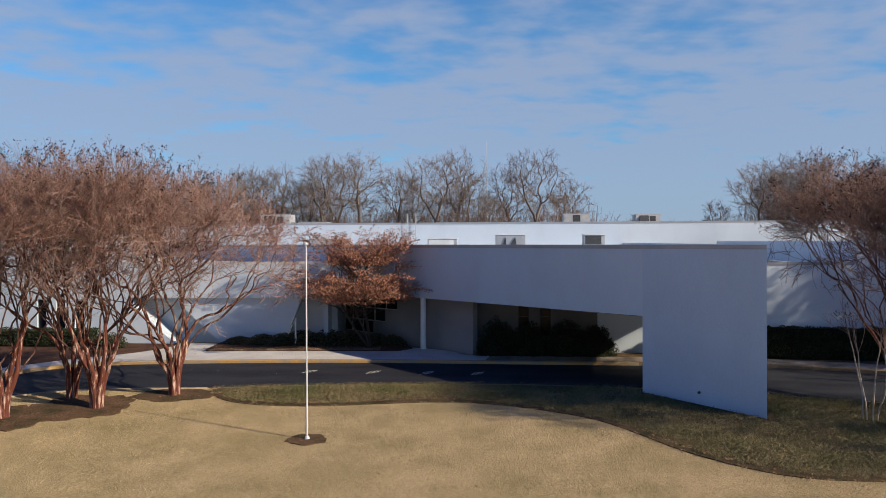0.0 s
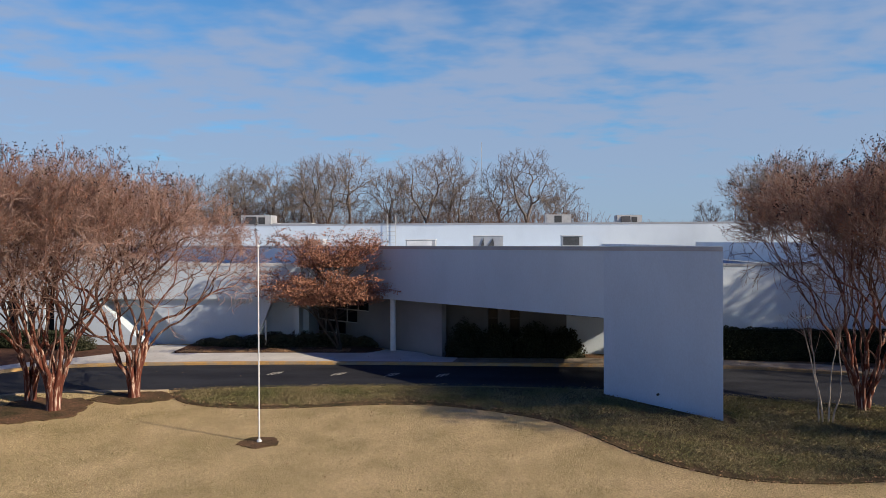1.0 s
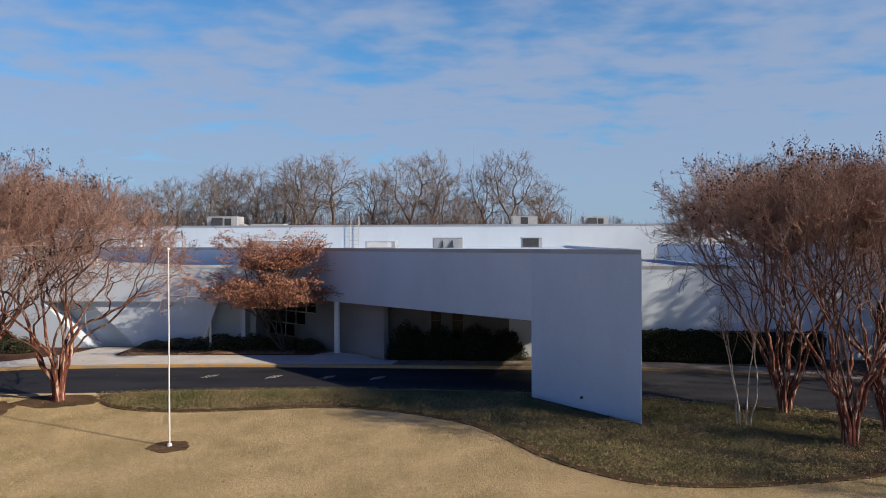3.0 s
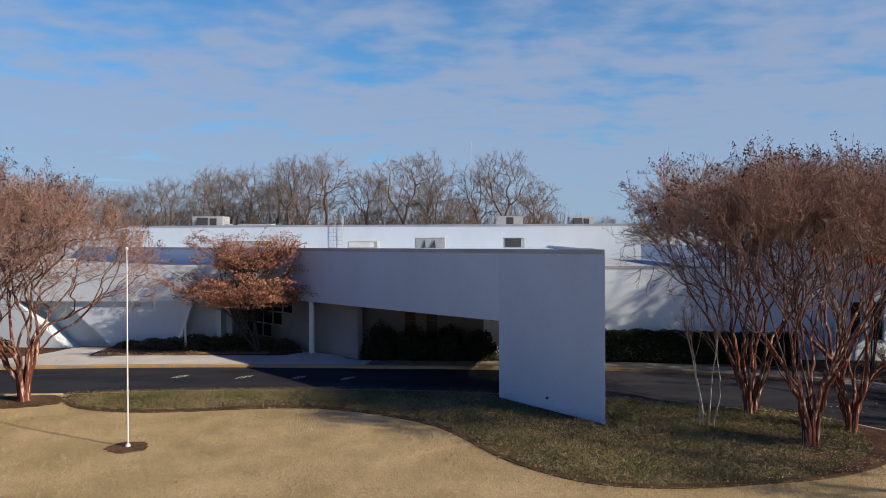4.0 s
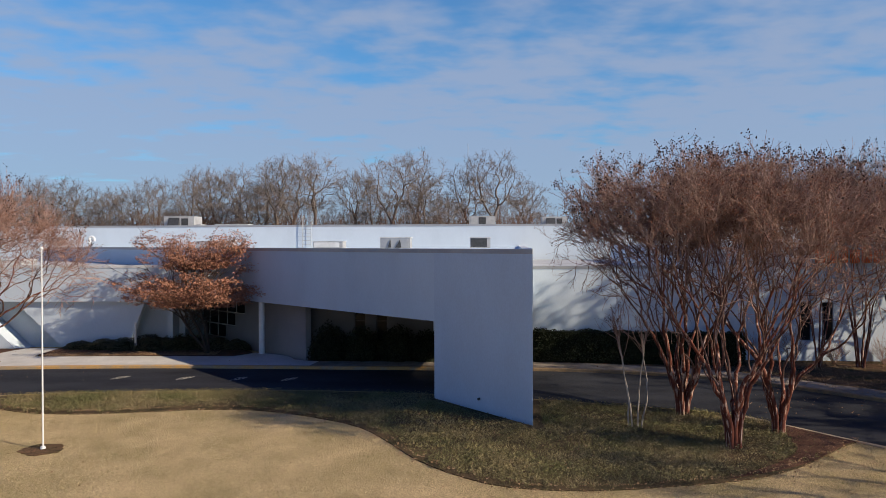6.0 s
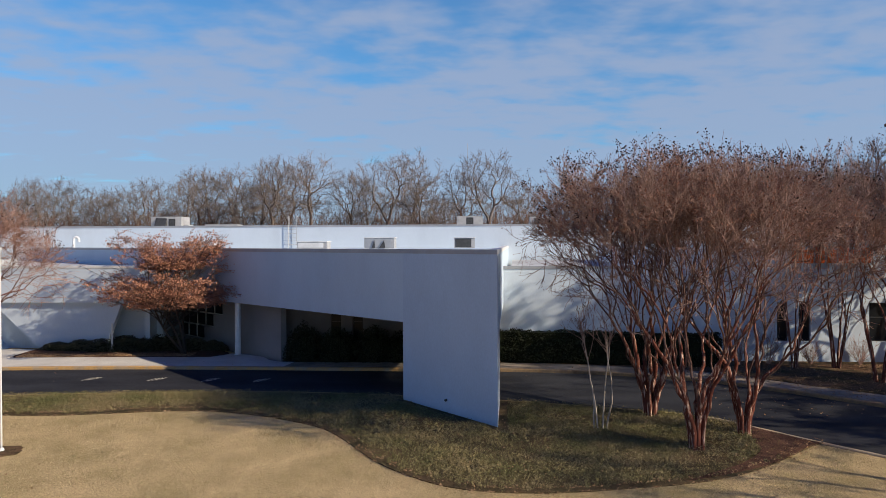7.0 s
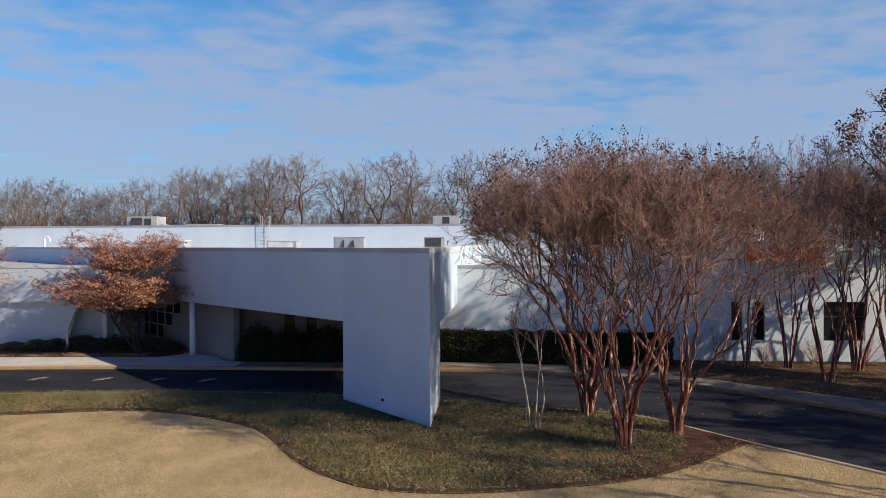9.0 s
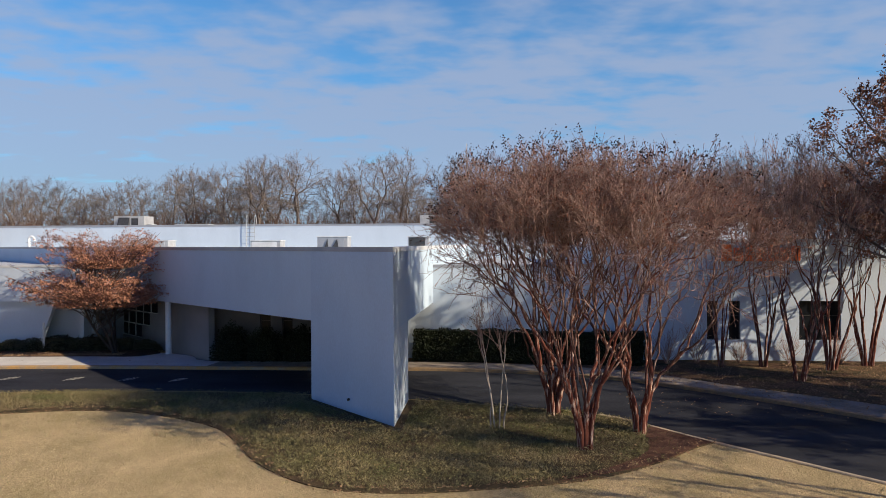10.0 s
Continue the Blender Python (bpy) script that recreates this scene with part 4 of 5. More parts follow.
    tagged(leaf_cloud("dry_leaf", rusty, 0.050, RUST, ob, rng), kind="stuff")
    if seeds:
        tagged(leaf_cloud("seed_head", seeds, 0.066, SEED, ob, rng), kind="stuff")
    return ob


def placed(ob, x, y, turn, size=1.0, tall=None, up=0.0):
    m = Matrix.LocRotScale((x, y, ground_z(y) + up), Euler((0, 0, radians(turn))), (size, size, tall or size))
    return m


def put(ob, m):
    ob.matrix_basis = m
    return ob


# ---------------------------------------------------------------- crape myrtles
LAB = "bare crape myrtle with peeling red-brown trunks"
myrtle_a = crape_myrtle(11, label=LAB + " in the island bed", H=9.3, R=4.35, tips=420, fall=0.16, square=4.5, side=0.11)
myrtle_b = crape_myrtle(23, label=LAB + " beside the drive", H=9.25, stems=6, tips=520, R=5.3, side=0.18, low=0.40, fall=0.30, square=2.4, fork=1.5)
myrtle_c = crape_myrtle(37, label="bare crape myrtle with pale slender trunks in the shaded bed", stems=5, tips=125, R=3.9, side=0.02, sprays=5.5, girth=0.80, rust=0.7, fork=1.7, low=0.5, splay=1.7)
myrtle_d = crape_myrtle(53, label=LAB + " in the island bed", H=9.3, stems=6, tips=320, R=4.4, side=0.13, low=0.46, fall=0.18)
put(myrtle_d, placed(myrtle_d, 18.45, 23.7, 200))
put(myrtle_a, placed(myrtle_a, 16.45, 22.35, 40))
put(myrtle_b, placed(myrtle_b, -10.2, 28.05, 10, 1.0))
put(myrtle_c, placed(myrtle_c, 26.7, 30.0, 0, 0.95, 1.07, 0.1))
for src, x, y, turn, size, tall in [(myrtle_a, 16.12, 25.85, 120, 1.0, 1.02),
                                    (myrtle_a, -12.35, 26.35, 250, 1.02, 1.03), (myrtle_b, -13.9, 27.7, 130, 0.95, 1.0), (myrtle_a, -15.0, 25.1, 310, 1.0, 1.03), (myrtle_b, -19.0, 24.0, 70, 1.0, 1.02),
                                    (myrtle_c, 29.1, 32.1, 90, 0.95, 1.07), (myrtle_c, 31.2, 33.0, 200, 0.95, 1.07), (myrtle_c, 26.6, 33.0, 20, 0.7, 1.05), (myrtle_c, 24.7, 33.0, 300, 0.55, 1.0)]:
    c = copy_thing(src, placed(src, x, y, turn, size, tall, 0.1 if x > 20 else 0.0))
    tagged(c, LAB + (" in the island bed" if 15 < x < 20 else " beside the drive" if x < 0 else " in the facade bed"))


def sapling(x, y, seed):
    """Thin pale sprouts from one root, forking, with few twigs."""
    rng = np.random.default_rng(seed)
    ob = thing("sapling", "thin pale young tree sprouts in the groundcover", "sapling")
    S, T, seeds = [], [], []
    for i, (ox, lean) in enumerate([(-0.40, -0.02), (-0.12, -0.05), (0.14, 0.03), (0.42, 0.03)]):
        st = grow(rng, (ox * 0.5, rng.uniform(-0.1, 0.1), -0.1), (lean, rng.uniform(-0.1, 0.1), 1), rng.uniform(3.1, 3.8), 0.029, 0.013, 13, 0.085, 0.08)
        S.append(st)
        for _ in range(7):
            s, t = at_frac(st, rng.uniform(0.72, 1.0))
            b = grow(rng, s, t + rng.normal(size=3) * 0.35 + np.array([0, 0, 0.25]), rng.uniform(0.8, 1.9), 0.011, 0.005, 5, 0.12, 0.05)
            T.append(b)
            for _ in range(4):
                s2, t2 = at_frac(b, rng.uniform(0.3, 1.0))
                tw = grow(rng, s2, t2 + rng.normal(size=3) * 0.6 + np.array([0, 0, 0.2]), rng.uniform(0.25, 0.6), 0.005, 0.0035, 2, 0.1, 0.04)
                T.append(tw)
                if rng.random() < 0.25:
                    seeds += [tw[0][-1] + rng.normal(size=3) * 0.05 for _ in range(5)]
    for st in S:
        tubes("stem", [st], PALE_BARK, ob, 6)
    joined("twig", T, TWIG, ob, 3)
    tagged(leaf_cloud("seed_head", seeds, 0.055, SEED, ob, rng), kind="stuff")
    return put(ob, placed(ob, x, y, 0))


sapling(14.05, 24.35, 5)


# ---------------------------------------------------------------- the copper-leaved tree at the porch
def copper_tree(x, y, seed):
    rng = np.random.default_rng(seed)
    ob = thing("small_maple", "small tree with copper-brown autumn leaves in two tiers", "tree")
    S, T, leaves = [], [], []
    forks = []
    for az, lean, ln in ((2.9, 0.42, 3.3), (2.6, 0.16, 3.6), (3.7, 0.20, 3.6), (2.3, 0.24, 3.9)):
        st = grow(rng, (0.05 * math.cos(az), 0.05 * math.sin(az), -0.1), (lean * math.cos(az), lean * math.sin(az), 1), ln, 0.075, 0.035, 7, 0.09, 0.0)
        S.append(st)
        forks.append((st, az))
    tiers = [(2.6, 4.5, 4.25, 80), (4.6, 6.1, 3.1, 58)]
    for zlo, zhi, R, n in tiers:
        for k in range(n):
            st, az = forks[k % 4]
            a = 2.39996 * k + rng.uniform(-0.2, 0.2)
            rr = R * math.sqrt(rng.uniform(0.08, 1.0))
            off = -0.62
            z = zlo + (zhi - zlo) * rng.uniform(0.1, 0.95)
            s, t = at_frac(st, rng.uniform(0.45, 0.75) if zlo < 4 else rng.uniform(0.85, 1.0))
            e = np.array([rr * math.cos(a) + off, rr * math.sin(a), z])
            c = s + (e - s) * 0.45 + np.array([0, 0, 0.15])
            limb = (bezier(s, c, e, 6, rng, 0.06), np.linspace(0.018, 0.007, 6))
            S.append(limb)
            for _ in range(8):
                s2, t2 = at_frac(limb, rng.uniform(0.35, 1.0))
                b = grow(rng, s2, t2 + rng.normal(size=3) * 0.7 * np.array([1, 1, 0.5]), rng.uniform(0.4, 0.9), 0.009, 0.005, 3, 0.15, 0.0)
                T.append(b)
                for _ in range(rng.poisson(40 if zlo < 4 else 38)):
                    q = at_frac(b, rng.uniform(0.1, 1.0))[0] + rng.normal(size=3) * np.array([0.17, 0.17, 0.05])
                    rq = math.hypot(q[0] - off, q[1])
                    zc, hz = (3.58, 1.25) if zlo < 4 else (5.32, 1.08)
                    if (rq / (R + 0.1)) ** 4 + ((q[2] - zc) / hz) ** 2 < 1.0:
                        leaves.append(q)
    for k, st in enumerate(S):
        tubes("stem" if k < 4 else "branch", [st], DARK_BARK, ob, 7)
    joined("twig", T, DARK_BARK, ob, 3)
    tagged(leaf_cloud("crown", leaves, 0.082, ORANGE_LEAF, ob, rng, flat=0.4, slim=0.75), kind="stuff")
    return put(ob, placed(ob, x, y, 0, up=0.15))


copper_tree(-3.65, 37.9, 8)


def oak(x, y, seed):
    """A broad tree that holds its brown leaves."""
    rng = np.random.default_rng(seed)
    ob = thing("oak", "tall oak holding brown autumn leaves", "tree")
    S, T, leaves = [grow(rng, (0, 0, -0.2), (0, 0, 1), 5.0, 0.34, 0.24, 6, 0.03, 0)], [], []
    for k in range(46):
        s, t = at_frac(S[0], rng.uniform(0.55, 1.0))
        a = 2 * math.pi * k / 46 * 7 + rng.uniform(-0.2, 0.2)
        rr = 5.6 * math.sqrt(rng.uniform(0.05, 1.0))
        z = (0.48 + 0.52 * rng.random() ** 0.6) * (14.6 - 4.4 * (rr / 5.6) ** 2)
        e = np.array([rr * math.cos(a), rr * math.sin(a), max(4.2, z)])
        limb = (bezier(s, s + (e - s) * 0.4 + np.array([0, 0, 0.9]), e, 8, rng, 0.12), np.linspace(0.11, 0.02, 8))
        S.append(limb)
        for _ in range(13):
            s2, t2 = at_frac(limb, rng.uniform(0.3, 1.0))
            b = grow(rng, s2, t2 * 0.7 + rng.normal(size=3) * 0.7 + np.array([0, 0, 0.2]), rng.uniform(0.8, 2.0), 0.022, 0.008, 4, 0.16, 0.03)
            T.append(b)
            for _ in range(4):
                s3, t3 = at_frac(b, rng.uniform(0.2, 1.0))
                tw = grow(rng, s3, t3 + rng.normal(size=3) * 0.7, rng.uniform(0.3, 0.8), 0.008, 0.005, 2, 0.1, 0)
                T.append(tw)
                if rng.random() < (0.8 if tw[0][-1][2] > 7.5 else 0.45):
                    leaves += [at_frac(tw, rng.uniform(0.2, 1.0))[0] + rng.normal(size=3) * 0.11 for _ in range(rng.poisson(19))]
    for k, st in enumerate(S):
        tubes("branch" if k else "trunk", [st], GREY_BARK, ob, 7)
    joined("twig", T, GREY_BARK, ob, 3)
    tagged(leaf_cloud("crown", leaves, 0.13, BROWN_LEAF, ob, rng, slim=0.6), kind="stuff")
    return put(ob, placed(ob, x, y, 0, up=0.1))


first_oak = oak(32.2, 28.6, 4)
copy_thing(first_oak, placed(first_oak, 39.6, 19.8, 140, 1.15, 0.9, 0.1))
tagged(copy_thing(myrtle_c, placed(myrtle_c, 27.6, 15.6, 250, 1.1, 1.1)), LAB + " on the lawn")


# ---------------------------------------------------------------- hedges and shrubs
def shrub(name, label, group, outline_fn, count, size, seed, leaf=None, core=True, category="hedge"):
    """Leaves over a lumpy body: outline_fn(rng, n) gives points on its surface, with the middle line of the body."""
    rng = np.random.default_rng(seed)
    ob = thing(name, label, category, group)
    pts, core_bm, stems = outline_fn(rng, count)
    joined("stem", stems, GREY_BARK, ob, 4)
    if core_bm is not None:
        part("dark_core", core_bm, HEDGE_CORE, ob)
    tagged(leaf_cloud("foliage", pts, size, leaf or HEDGE_LEAF, ob, rng, slim=0.7), kind="stuff")
    return ob


# Solid dark core added inside the leaves so they are not see-through
HEDGE_CORE = mat("dark_hedge_core", (0.018, 0.022, 0.010), (0.010, 0.012, 0.007), 6, 0.95, 1.0, 14, 0.5, spec=0.1)


def hedge_body(p, q, depth, h, lump=0.12):
    """A clipped hedge from p to q, its front on that line, depth to its left."""
    m = along(p, q)
    length = math.hypot(q[0] - p[0], q[1] - p[1])
    zb = ground_z((p[1] + q[1]) / 2) + 0.12

    def lumps(x, y, z):
        return lump * (noise.noise((x * 1.1 + p[0], y * 1.1, z * 1.1)) + 0.5 * noise.noise((x * 3.1, y * 3.1 + p[0], z * 3.1)))

    def fn(rng, n):
        area = np.array([length * h, length * depth, depth * h, depth * h])
        kind = rng.choice(4, n, p=area / area.sum())
        out = []
        for k in kind:
            u, v = rng.uniform(), rng.uniform()
            if k == 0:
                c = [u * length, 0.0, v * h]
            elif k == 1:
                c = [u * length, v * depth, h]
            else:
                c = [0.0 if k == 2 else length, u * depth, v * h]
            l = lumps(*c)
            ctr = np.array([min(max(c[0], depth / 2), length - depth / 2), depth / 2, h * 0.55])
            d = np.array(c) - ctr
            dn = np.linalg.norm(d) + 1e-6
            edge = 0.10 * ((c[2] > h * 0.8) + (c[1] < 0.1))
            c = np.array(c) + d / dn * (l - rng.uniform(0, 0.10) - edge)
            w = m @ Vector(c)
            out.append((w.x, w.y, w.z + zb))
        nx = max(2, int(length / 0.35))
        bm = bmesh.new()
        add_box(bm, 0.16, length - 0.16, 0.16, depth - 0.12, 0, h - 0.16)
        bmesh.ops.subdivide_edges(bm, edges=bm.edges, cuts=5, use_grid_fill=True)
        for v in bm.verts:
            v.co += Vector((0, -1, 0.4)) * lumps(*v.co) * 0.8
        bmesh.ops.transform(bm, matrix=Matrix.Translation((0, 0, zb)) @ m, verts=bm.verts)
        stems = []
        for i in range(nx):
            b = m @ Vector((length * (i + 0.5) / nx, depth * 0.5, 0))
            stems.append((np.array([[b.x, b.y, zb - 0.1], [b.x + rng.normal() * 0.05, b.y, zb + h * 0.5]]), np.array([0.02, 0.012])))
        return out, bm, stems
    return fn


def mound_body(x, y, rx, ry, h):
    zb = ground_z(y) + 0.12

    def fn(rng, n):
        d = rng.normal(size=(n, 3))
        d[:, 2] = np.abs(d[:, 2])
        d /= np.linalg.norm(d, axis=1)[:, None]
        out = []
        for v in d:
            k = 1 + 0.22 * noise.noise((v[0] * 2.3 + x, v[1] * 2.3 + y, v[2] * 2.3)) - rng.uniform(0, 0.22)
            out.append((x + v[0] * rx * k, y + v[1] * ry * k, zb + v[2] * h * k))
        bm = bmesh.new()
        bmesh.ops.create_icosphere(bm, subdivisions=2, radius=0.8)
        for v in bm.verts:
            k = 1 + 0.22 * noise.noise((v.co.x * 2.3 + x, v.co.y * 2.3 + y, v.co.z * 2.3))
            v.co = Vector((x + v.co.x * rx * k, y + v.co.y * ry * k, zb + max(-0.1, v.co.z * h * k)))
        stems = [(np.array([[x + rng.normal() * 0.08, y, zb - 0.1], [x + rng.normal() * 0.3, y, zb + h * 0.6]]), np.array([0.015, 0.008])) for _ in range(4)]
        return out, bm, stems
    return fn


for i, (x, y, rx, ry, h) in enumerate([(2.6, 35.9, 1.0, 0.75, 1.75), (4.2, 35.75, 1.1, 0.75, 1.6), (5.9, 35.6, 1.05, 0.75, 1.7), (7.3, 35.45, 1.0, 0.7, 1.5)]):
    shrub("bush", "large rounded dark evergreen bush under the canopy", "canopy bushes", mound_body(x, y, rx, ry, h), 2600, 0.085, 20 + i, category="shrub")
shrub("hedge", "long dark evergreen hedge against the white front wall", "", hedge_body((11.1, 34.93), (21.5, 33.1), 0.8, 1.60, 0.16), 11000, 0.085, 2)
shrub("hedge", "clipped dark evergreen hedge below the windows", "", hedge_body((-24.5, 39.4), (-18.6, 38.9), 1.2, 0.95, 0.16), 6000, 0.085, 3)
for i, (x, y, rx, ry, h) in enumerate([(-17.6, 38.9, 0.9, 0.8, 1.0), (-10.9, 39.1, 0.8, 0.6, 0.55), (-9.6, 38.9, 0.9, 0.7, 0.75), (-8.4, 38.6, 0.9, 0.7, 0.85), (-7.1, 38.5, 0.85, 0.7, 0.9), (-5.9, 38.6, 0.9, 0.7, 0.95),
                                       (-4.8, 38.9, 0.9, 0.7, 0.95), (-3.7, 38.8, 0.8, 0.6, 0.8), (-2.7, 38.7, 0.7, 0.5, 0.65), (-9.0, 40.0, 0.9, 0.6, 0.8), (-7.6, 39.9, 0.9, 0.5, 0.85), (-6.2, 40.0, 0.9, 0.6, 0.9)]):
    shrub("shrub", "low rounded dark evergreen shrub in the mulch bed", "porch shrubs", mound_body(x, y + (0.6 if -12 < x < -2 else 0.0), rx * 1.15, ry * 0.95, h * 0.78), 1800, 0.075, 40 + i, leaf=SHRUB_LEAF, category="shrub")
for i, (x, y, rx, ry, h) in enumerate([(22.6, 33.9, 0.7, 0.4, 1.3), (24.0, 34.0, 0.7, 0.4, 1.4), (25.9, 33.9, 0.6, 0.4, 0.9), (28.0, 33.6, 0.7, 0.4, 1.0), (30.2, 33.4, 0.7, 0.4, 1.0), (32.6, 33.2, 0.7, 0.4, 1.0)]):
    rng = np.random.default_rng(90 + i)
    ob = thing("bare_shrub", "sparse leafless shrub against the white wall", "shrub", "bare shrubs by the wall")
    T = []
    zb = ground_z(y) + 0.12
    for _ in range(24):
        a = rng.uniform(0, 2 * math.pi)
        b = grow(rng, (x, y, zb - 0.05), (0.5 * math.cos(a), 0.25 * math.sin(a), 1), 1.35 * h * rng.uniform(0.6, 1.1), 0.012, 0.006, 5, 0.15, 0.02)
        T.append(b)
        for _ in range(6):
            s, t = at_frac(b, rng.uniform(0.3, 1.0))
            T.append(grow(rng, s, t + rng.normal(size=3) * 0.6, rng.uniform(0.2, 0.5), 0.006, 0.004, 2, 0.1, 0.05))
    joined("stem", T, TWIG, ob, 3)


# ---------------------------------------------------------------- far woods
def far_tree(seed, label):
    """A bare forest tree of unit size 24 m: a trunk that divides into ascending limbs, with a rounded crown of fine twigs."""
    rng = np.random.default_rng(seed)
    ob = thing("bare_tree", label, "tree", "far winter trees")
    H = 24.0
    n = 130
    u = rng.normal(size=(n, 3))
    u /= np.linalg.norm(u, axis=1)[:, None]
    u *= (rng.uniform(0.25, 1.0, n) ** 0.5)[:, None]
    wide, mid = rng.uniform(0.19, 0.27), rng.uniform(0.62, 0.66)
    tips = np.array([0, 0, H * mid]) + u * np.array([wide, wide, 0.30]) * H + rng.normal(size=(n, 3)) * 0.5
    lean = rng.normal(size=2) * 0.03
    h0 = H * rng.uniform(0.22, 0.36)
    f = np.linspace(0, 1, 5)
    stem = np.stack([lean[0] * f * h0, lean[1] * f * h0, -0.5 + f * (h0 + 0.5)], 1)
    grown, T = [], []
    ramify(rng, list(stem), list(np.linspace(0.36, 0.27, 5)), np.array([lean[0], lean[1], 1.0]), tips, 0.030, grown, 0.11, 0.47)
    grown.sort(key=lambda g: -len(g[0]) * g[1][0])
    trunk = tubes("trunk", grown[:1], FAR_BARK, ob, 6)
    for g in grown[1:]:
        if g[1][0] > 0.085:
            tubes("limb", [g], FAR_BARK, ob, 4)
        else:
            T.append(g)
    for g in grown:
        for _ in range(6):
            s2, t2 = at_frac(g, 1 - min(0.9, 2.0 / (0.5 * len(g[0]))) * rng.random())
            b = grow(rng, s2, t2 + rng.normal(size=3) * 0.55 + np.array([0, 0, 0.12]), rng.uniform(0.8, 1.7), 0.020, 0.014, 2, 0.15, 0.02)
            T.append(b)
            for _ in range(3):
                s3, t3 = at_frac(b, rng.uniform(0.2, 1.0))
                T.append(grow(rng, s3, t3 + rng.normal(size=3) * 0.6, rng.uniform(0.4, 0.9), 0.014, 0.010, 1, 0.0, 0.0))
    joined("twig", T, FAR_TWIG, ob, 3)
    return ob


FAR = [far_tree(100 + k, "tall leafless tree in the far tree line") for k in range(5)]
rng = random.Random(5)
far_list = [(-101, 21), (-97, 23), (-92, 25), (-87, 24), (-82, 18), (-78, 21), (-73, 20), (-69, 20), (-64, 22), (-60, 23), (-56, 26), (-52, 27), (-48, 25), (-44, 26), (-40, 27), (-36, 26), (-32, 27), (-27.5, 26.5),
            (-23, 27.5), (-18, 21), (-12, 28), (-7, 23), (-2, 26), (3.5, 30), (8, 28.5), (13, 19), (18.5, 27), (26, 28), (34, 21.5), (38, 17), (53, 14), (74, 17), (86, 24), (91, 25), (97, 22)]
far_list += [(88.0 + 4.6 * k, 25 + 3 * math.sin(k * 2.2)) for k in range(14)]
far_list += [(-118 + 9.5 * k + rng.uniform(-2, 2), rng.uniform(17, 23)) for k in range(17)]
far_list += [(90.0 + 5.0 * k, 28 + 2 * math.sin(k * 1.7)) for k in range(14)]
for i, (x, h) in enumerate(far_list):
    y = (0 if i < 49 else 24) + 200 + rng.uniform(-12, 14)
    k = h / 22.6
    m = Matrix.LocRotScale((x * y / 200, y, 0.3), Euler((0, 0, rng.uniform(0, 6.28))), (k * 1.05, k * 1.05, k))
    if i < 5:
        put(FAR[i], m)
    else:
        copy_thing(FAR[i % 5], m)

# brush under the far trees: uncountable, one mesh
rngn = np.random.default_rng(77)
T = []
for _ in range(620):
    x = rngn.uniform(-125, 60) if rngn.random() < 0.72 else rngn.uniform(60, 150)
    y = rngn.uniform(186, 222)
    h = rngn.uniform(11, 16.5) * (1.0 if x < 40 else 0.75 if x < 84 else 1.15)
    for _ in range(9):
        b = grow(rngn, (x, y, 0.2), (rngn.normal() * 0.35, rngn.normal() * 0.35, 1), h * rngn.uniform(0.7, 1.0), 0.07, 0.03, 4, 0.12, 0.05)
        T.append(b)
        for _ in range(7):
            s, t = at_frac(b, rngn.uniform(0.35, 1.0))
            T.append(grow(rngn, s, t + rngn.normal(size=3) * 0.5 + np.array([0, 0, 0.2]), rngn.uniform(1.0, 2.6), 0.035, 0.022, 1, 0.1, 0.03))
brush = tubes("brush", T, FAR_BRUSH, None, 3)
tagged(brush, "dense reddish-brown leafless brush under the far trees", "brush", kind="stuff")

# thin radio mast behind the trees
mast = thing("radio_mast", "thin far radio mast above the trees", "mast")
bm = bmesh.new()
add_cyl(bm, (106, 1800, 0.3), (106, 1800, 248), 0.7, 0.5, 6)
part("shaft", bm, GALV, mast)


# ---------------------------------------------------------------- grass, groundcover, litter
def inside(poly, x, y):
    c = np.zeros(len(x), bool)
    n = len(poly)
    for i in range(n):
        (x0, y0), (x1, y1) = poly[i], poly[i - 1]
        if y0 == y1:
            continue
        c ^= ((y0 > y) != (y1 > y)) & (x < (x1 - x0) * (y - y0) / (y1 - y0) + x0)
    return c


KY, KZ = np.array([k[0] for k in KNOTS], float), np.array([k[1] for k in KNOTS])


def blades(name, x, y, up, length, width, lean, material, rng, label, category):
    """One triangle a blade, leaning every way."""
    n = len(x)
    z = np.interp(y, KY, KZ) + up
    a = rng.uniform(0, 2 * np.pi, n)
    l = length * rng.uniform(0.5, 1.3, n)
    b = rng.uniform(0, 2 * np.pi, n)
    t = lean * rng.uniform(0.3, 1.3, n)
    w = width * rng.uniform(0.6, 1.4, n)
    P = np.empty((n, 3, 3))
    P[:, 0] = np.stack([x - np.cos(a) * w, y - np.sin(a) * w, z], 1)
    P[:, 1] = np.stack([x + np.cos(a) * w, y + np.sin(a) * w, z], 1)
    P[:, 2] = np.stack([x + np.cos(b) * l * t, y + np.sin(b) * l * t, z + l * np.maximum(0.15, 1 - 0.6 * t)], 1)
    ob = quads(name, P.reshape(-1, 3), np.arange(3 * n).reshape(n, 3), material, None)
    return tagged(ob, label, category, kind="stuff")


EDGE = np.array(LAWN_LINE)


def edge_gap(x, y):
    return np.min(np.hypot(x[:, None] - EDGE[None, :, 0], y[:, None] - EDGE[None, :, 1]), axis=1)


PIER_RIM = [(A[0] + 0.25, A[1] - 0.75), (B[0] + 0.3, B[1] + 0.2), (C[0] - 0.4, C[1] - 0.05)]
rg = np.random.default_rng(3)
n = 560000
x, y = rg.uniform(-19, 30, n), 13 + 17 * rg.random(n) ** 1.25
NE = np.array(NEAR_EDGE)
lawn_poly = [(-21, 12)] + NEAR_EDGE + [(31, 12)]
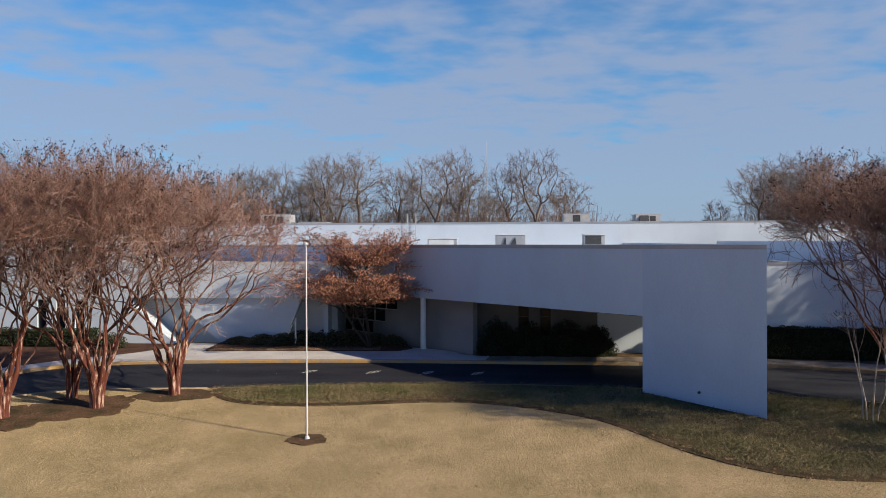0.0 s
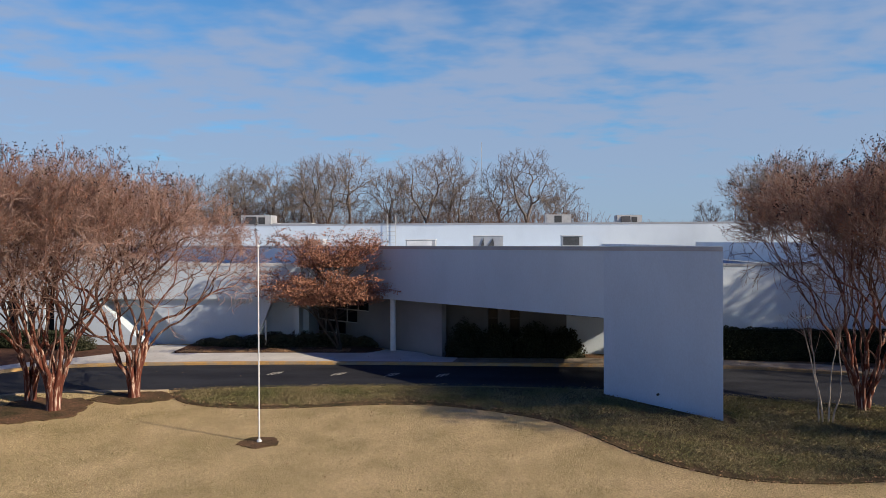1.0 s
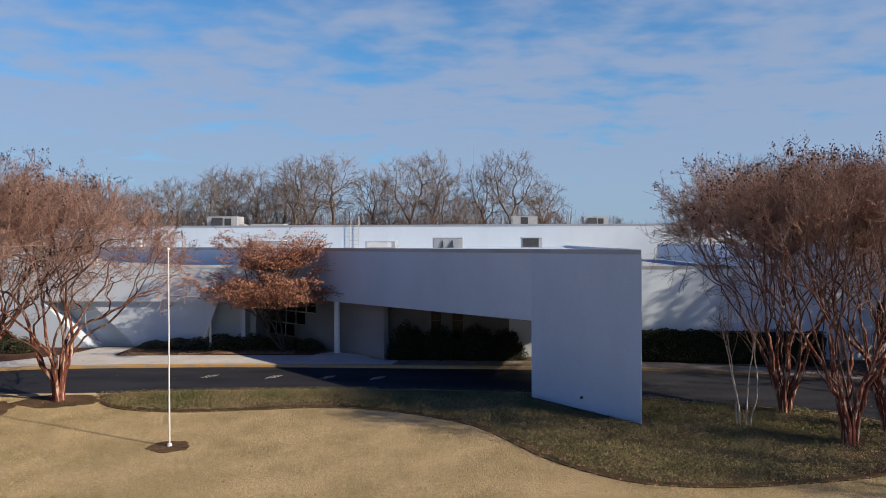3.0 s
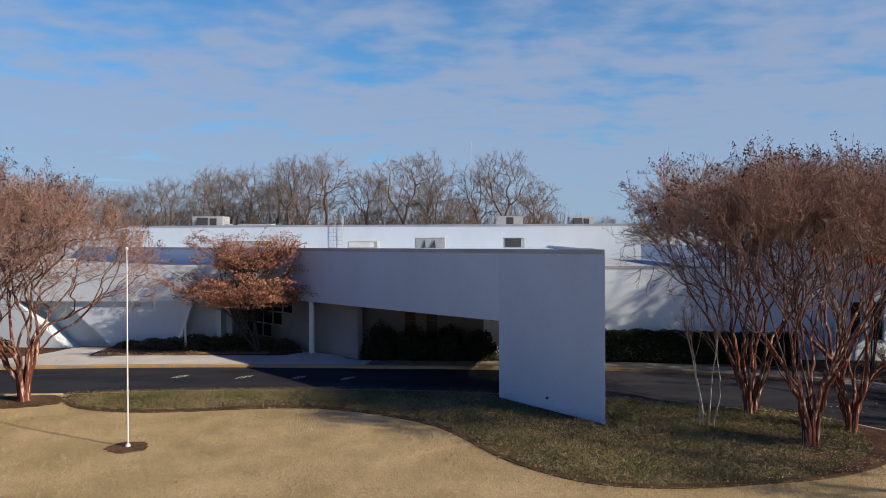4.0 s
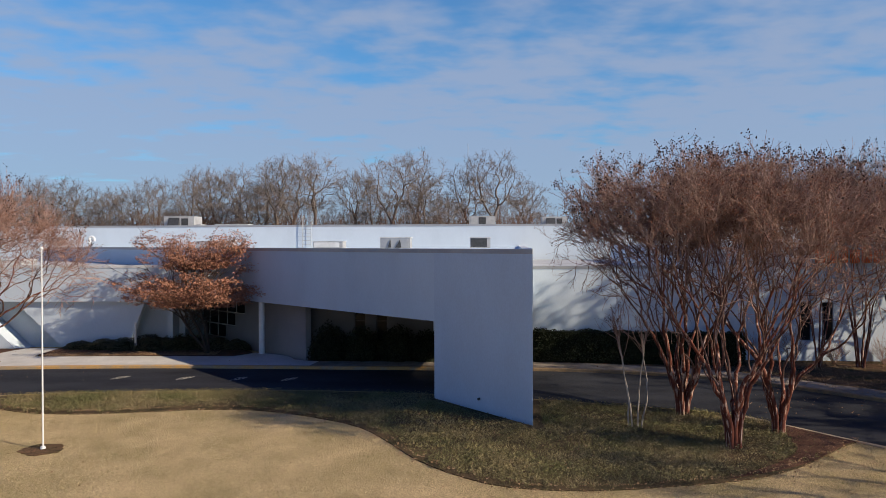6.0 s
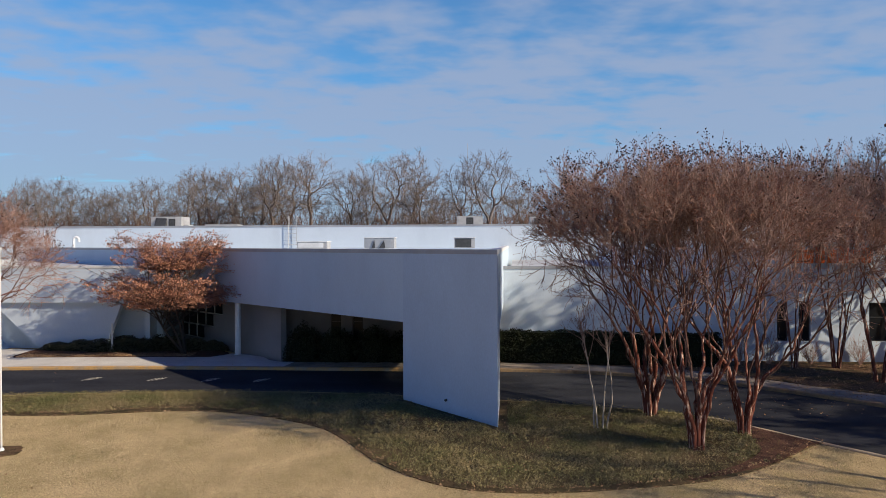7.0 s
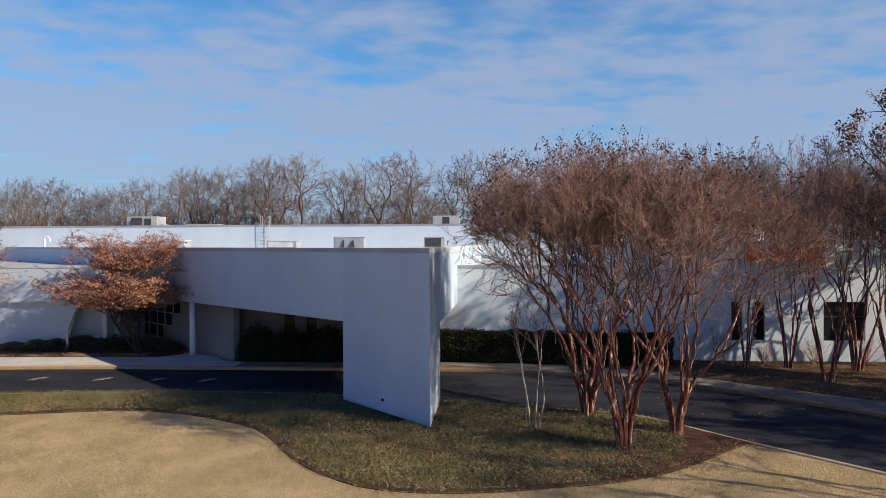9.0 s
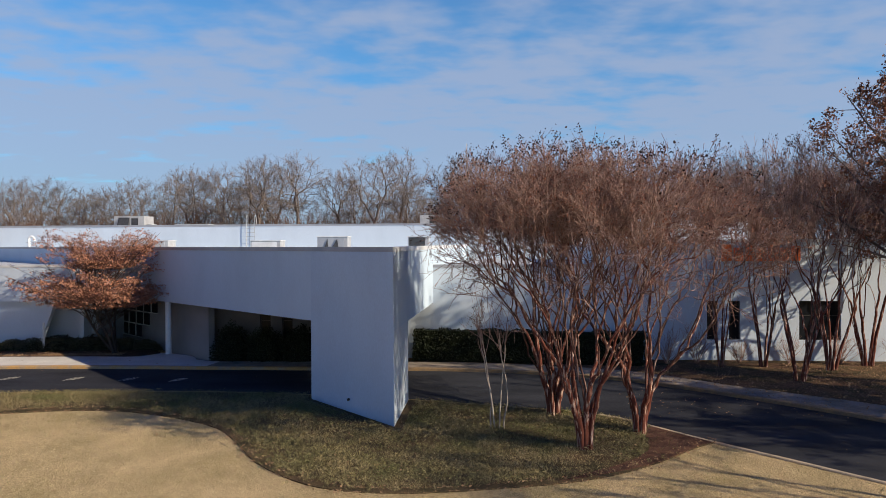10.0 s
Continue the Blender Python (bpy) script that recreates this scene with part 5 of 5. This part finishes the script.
keep = inside(lawn_poly, x, y) & ~inside(ISLAND, x, y)
for rx, ry, rad in [(-4.2, 22.7, 0.46), (-10.2, 28.0, 0.95), (-13.0, 26.4, 1.4), (-15.0, 25.0, 1.35)]:
    keep &= np.hypot(x - rx, y - ry) > rad
blades("lawn_grass", x[keep], y[keep], 0.0, 0.050, 0.0062, 0.9, STRAW, rg, "short dormant straw-coloured grass blades", "grass")
n = 180000
x, y = rg.uniform(-19, 30, n), 13 + 17 * rg.random(n) ** 1.25
keep = inside(lawn_poly, x, y) & ~inside(ISLAND, x, y)
x, y = x[keep], y[keep]
spread = np.array([noise.noise((a * 0.35, b * 0.8, 11.0)) + 0.5 * noise.noise((a * 1.6, b * 3.0, 5.0)) for a, b in zip(x, y)])
keep = rg.random(len(x)) < np.clip(0.24 + spread * 1.5 + 0.5 * np.exp(-edge_gap(x, y) / 0.6), 0.05, 0.95)
blades("olive_grass", x[keep], y[keep], 0.0, 0.055, 0.009, 1.1, OLIVE_GRASS, rg, "thin patches of olive-brown grass in the dormant lawn", "grass")
n = 260000
x, y = rg.uniform(-9.2, 20.6, n), rg.uniform(18.9, 29.8, n)
keep = inside(ISLAND, x, y) & ~inside(PIER_RIM, x, y)
tip = inside(smooth_line([(15.6, 19.9), (20.3, 22.7), (19.0, 24.3), (18.6, 23.4), (18.2, 22.0), (17.2, 21.0)]), x, y)
keep &= ~tip | (rg.random(n) < 0.04)
gap = np.full(n, 9.0)
gap[keep] = edge_gap(x[keep], y[keep])
keep &= gap > 0.22 + 0.08 * rg.random(n)
patch = np.array([noise.noise((a * 0.5, b * 0.5, 3.0)) for a, b in zip(x, y)])
keep &= rg.random(n) < np.clip(0.68 + patch * 2.0, 0.10, 1.0)
blades("groundcover", x[keep], y[keep], 0.02, 0.145, 0.009, 0.85, COVER_LEAF, rg, "low green and straw-tipped groundcover blades", "groundcover")
n = 230000
x, y = rg.uniform(-9.2, 20.6, n), rg.uniform(18.9, 29.8, n)
keep = inside(ISLAND, x, y) & ~inside(PIER_RIM, x, y) & ~inside(smooth_line([(15.6, 19.9), (20.3, 22.7), (19.0, 24.3), (18.6, 23.4), (18.2, 22.0), (17.2, 21.0)]), x, y)
keep &= rg.random(n) < np.clip(0.70 + 1.9 * np.array([noise.noise((a * 0.6, b * 0.6, 7.0)) for a, b in zip(x, y)]), 0.2, 1.0)
x, y = x[keep], y[keep]
keep = edge_gap(x, y) > 0.24
x, y = x[keep], y[keep]
leafy = leaf_cloud("groundcover_leaves", np.stack([x, y, np.interp(y, KY, KZ) + 0.05 + 0.13 * rg.random(len(x))], 1), 0.056, COVER_LEAF, None, rg, flat=0.4, slim=0.45)
tagged(leafy, "small green leaves of the groundcover", "groundcover", kind="stuff")
n = 9000
x, y = rg.uniform(-18, 30, n), rg.uniform(16, 39, n)
prob = np.where(inside(ISLAND, x, y), 0.55, np.where(inside(lawn_poly, x, y), 0.22, 0.12))
prob = np.where((y > 37.1) & (x > -12) & (x < -3) & (y < 38.3), 1.0, prob)
prob = np.where((x > 21) & (y > 27), 1.0, prob)
keep = rg.random(n) < prob
x, y = x[keep], y[keep]
xe, ye = rg.uniform(-11.8, -3.2, 4200), 37.2 + np.abs(rg.normal(size=4200)) * 0.55
x, y = np.concatenate([x, rg.uniform(19, 33, 5200)]), np.concatenate([y, rg.uniform(25, 33.5, 5200)])
pick = rg.integers(0, len(LAWN_LINE), 1500)
rim = np.array(LAWN_LINE)[pick] + rg.normal(size=(1500, 2)) * 0.13
x, y = np.concatenate([x, xe, rim[:, 0]]), np.concatenate([y, ye, rim[:, 1]])
on_road = inside(NEAR_EDGE + FAR_EDGE[::-1], x, y) & (rg.random(len(x)) > 0.10)
x, y = x[~on_road], y[~on_road]
lawnish = inside(lawn_poly, x, y)
isl = inside(ISLAND, x, y)
z = np.interp(y, KY, KZ) + np.where(isl, 0.13, np.where(lawnish, 0.05, np.where(inside(NEAR_EDGE + FAR_EDGE[::-1], x, y), 0.035, 0.19)))
litter = leaf_cloud("fallen_leaves", np.stack([x, y, z], 1), 0.060, LITTER, None, rg, flat=0.85, slim=0.8)
tagged(litter, "scattered dry brown fallen leaves", "leaves", kind="stuff")
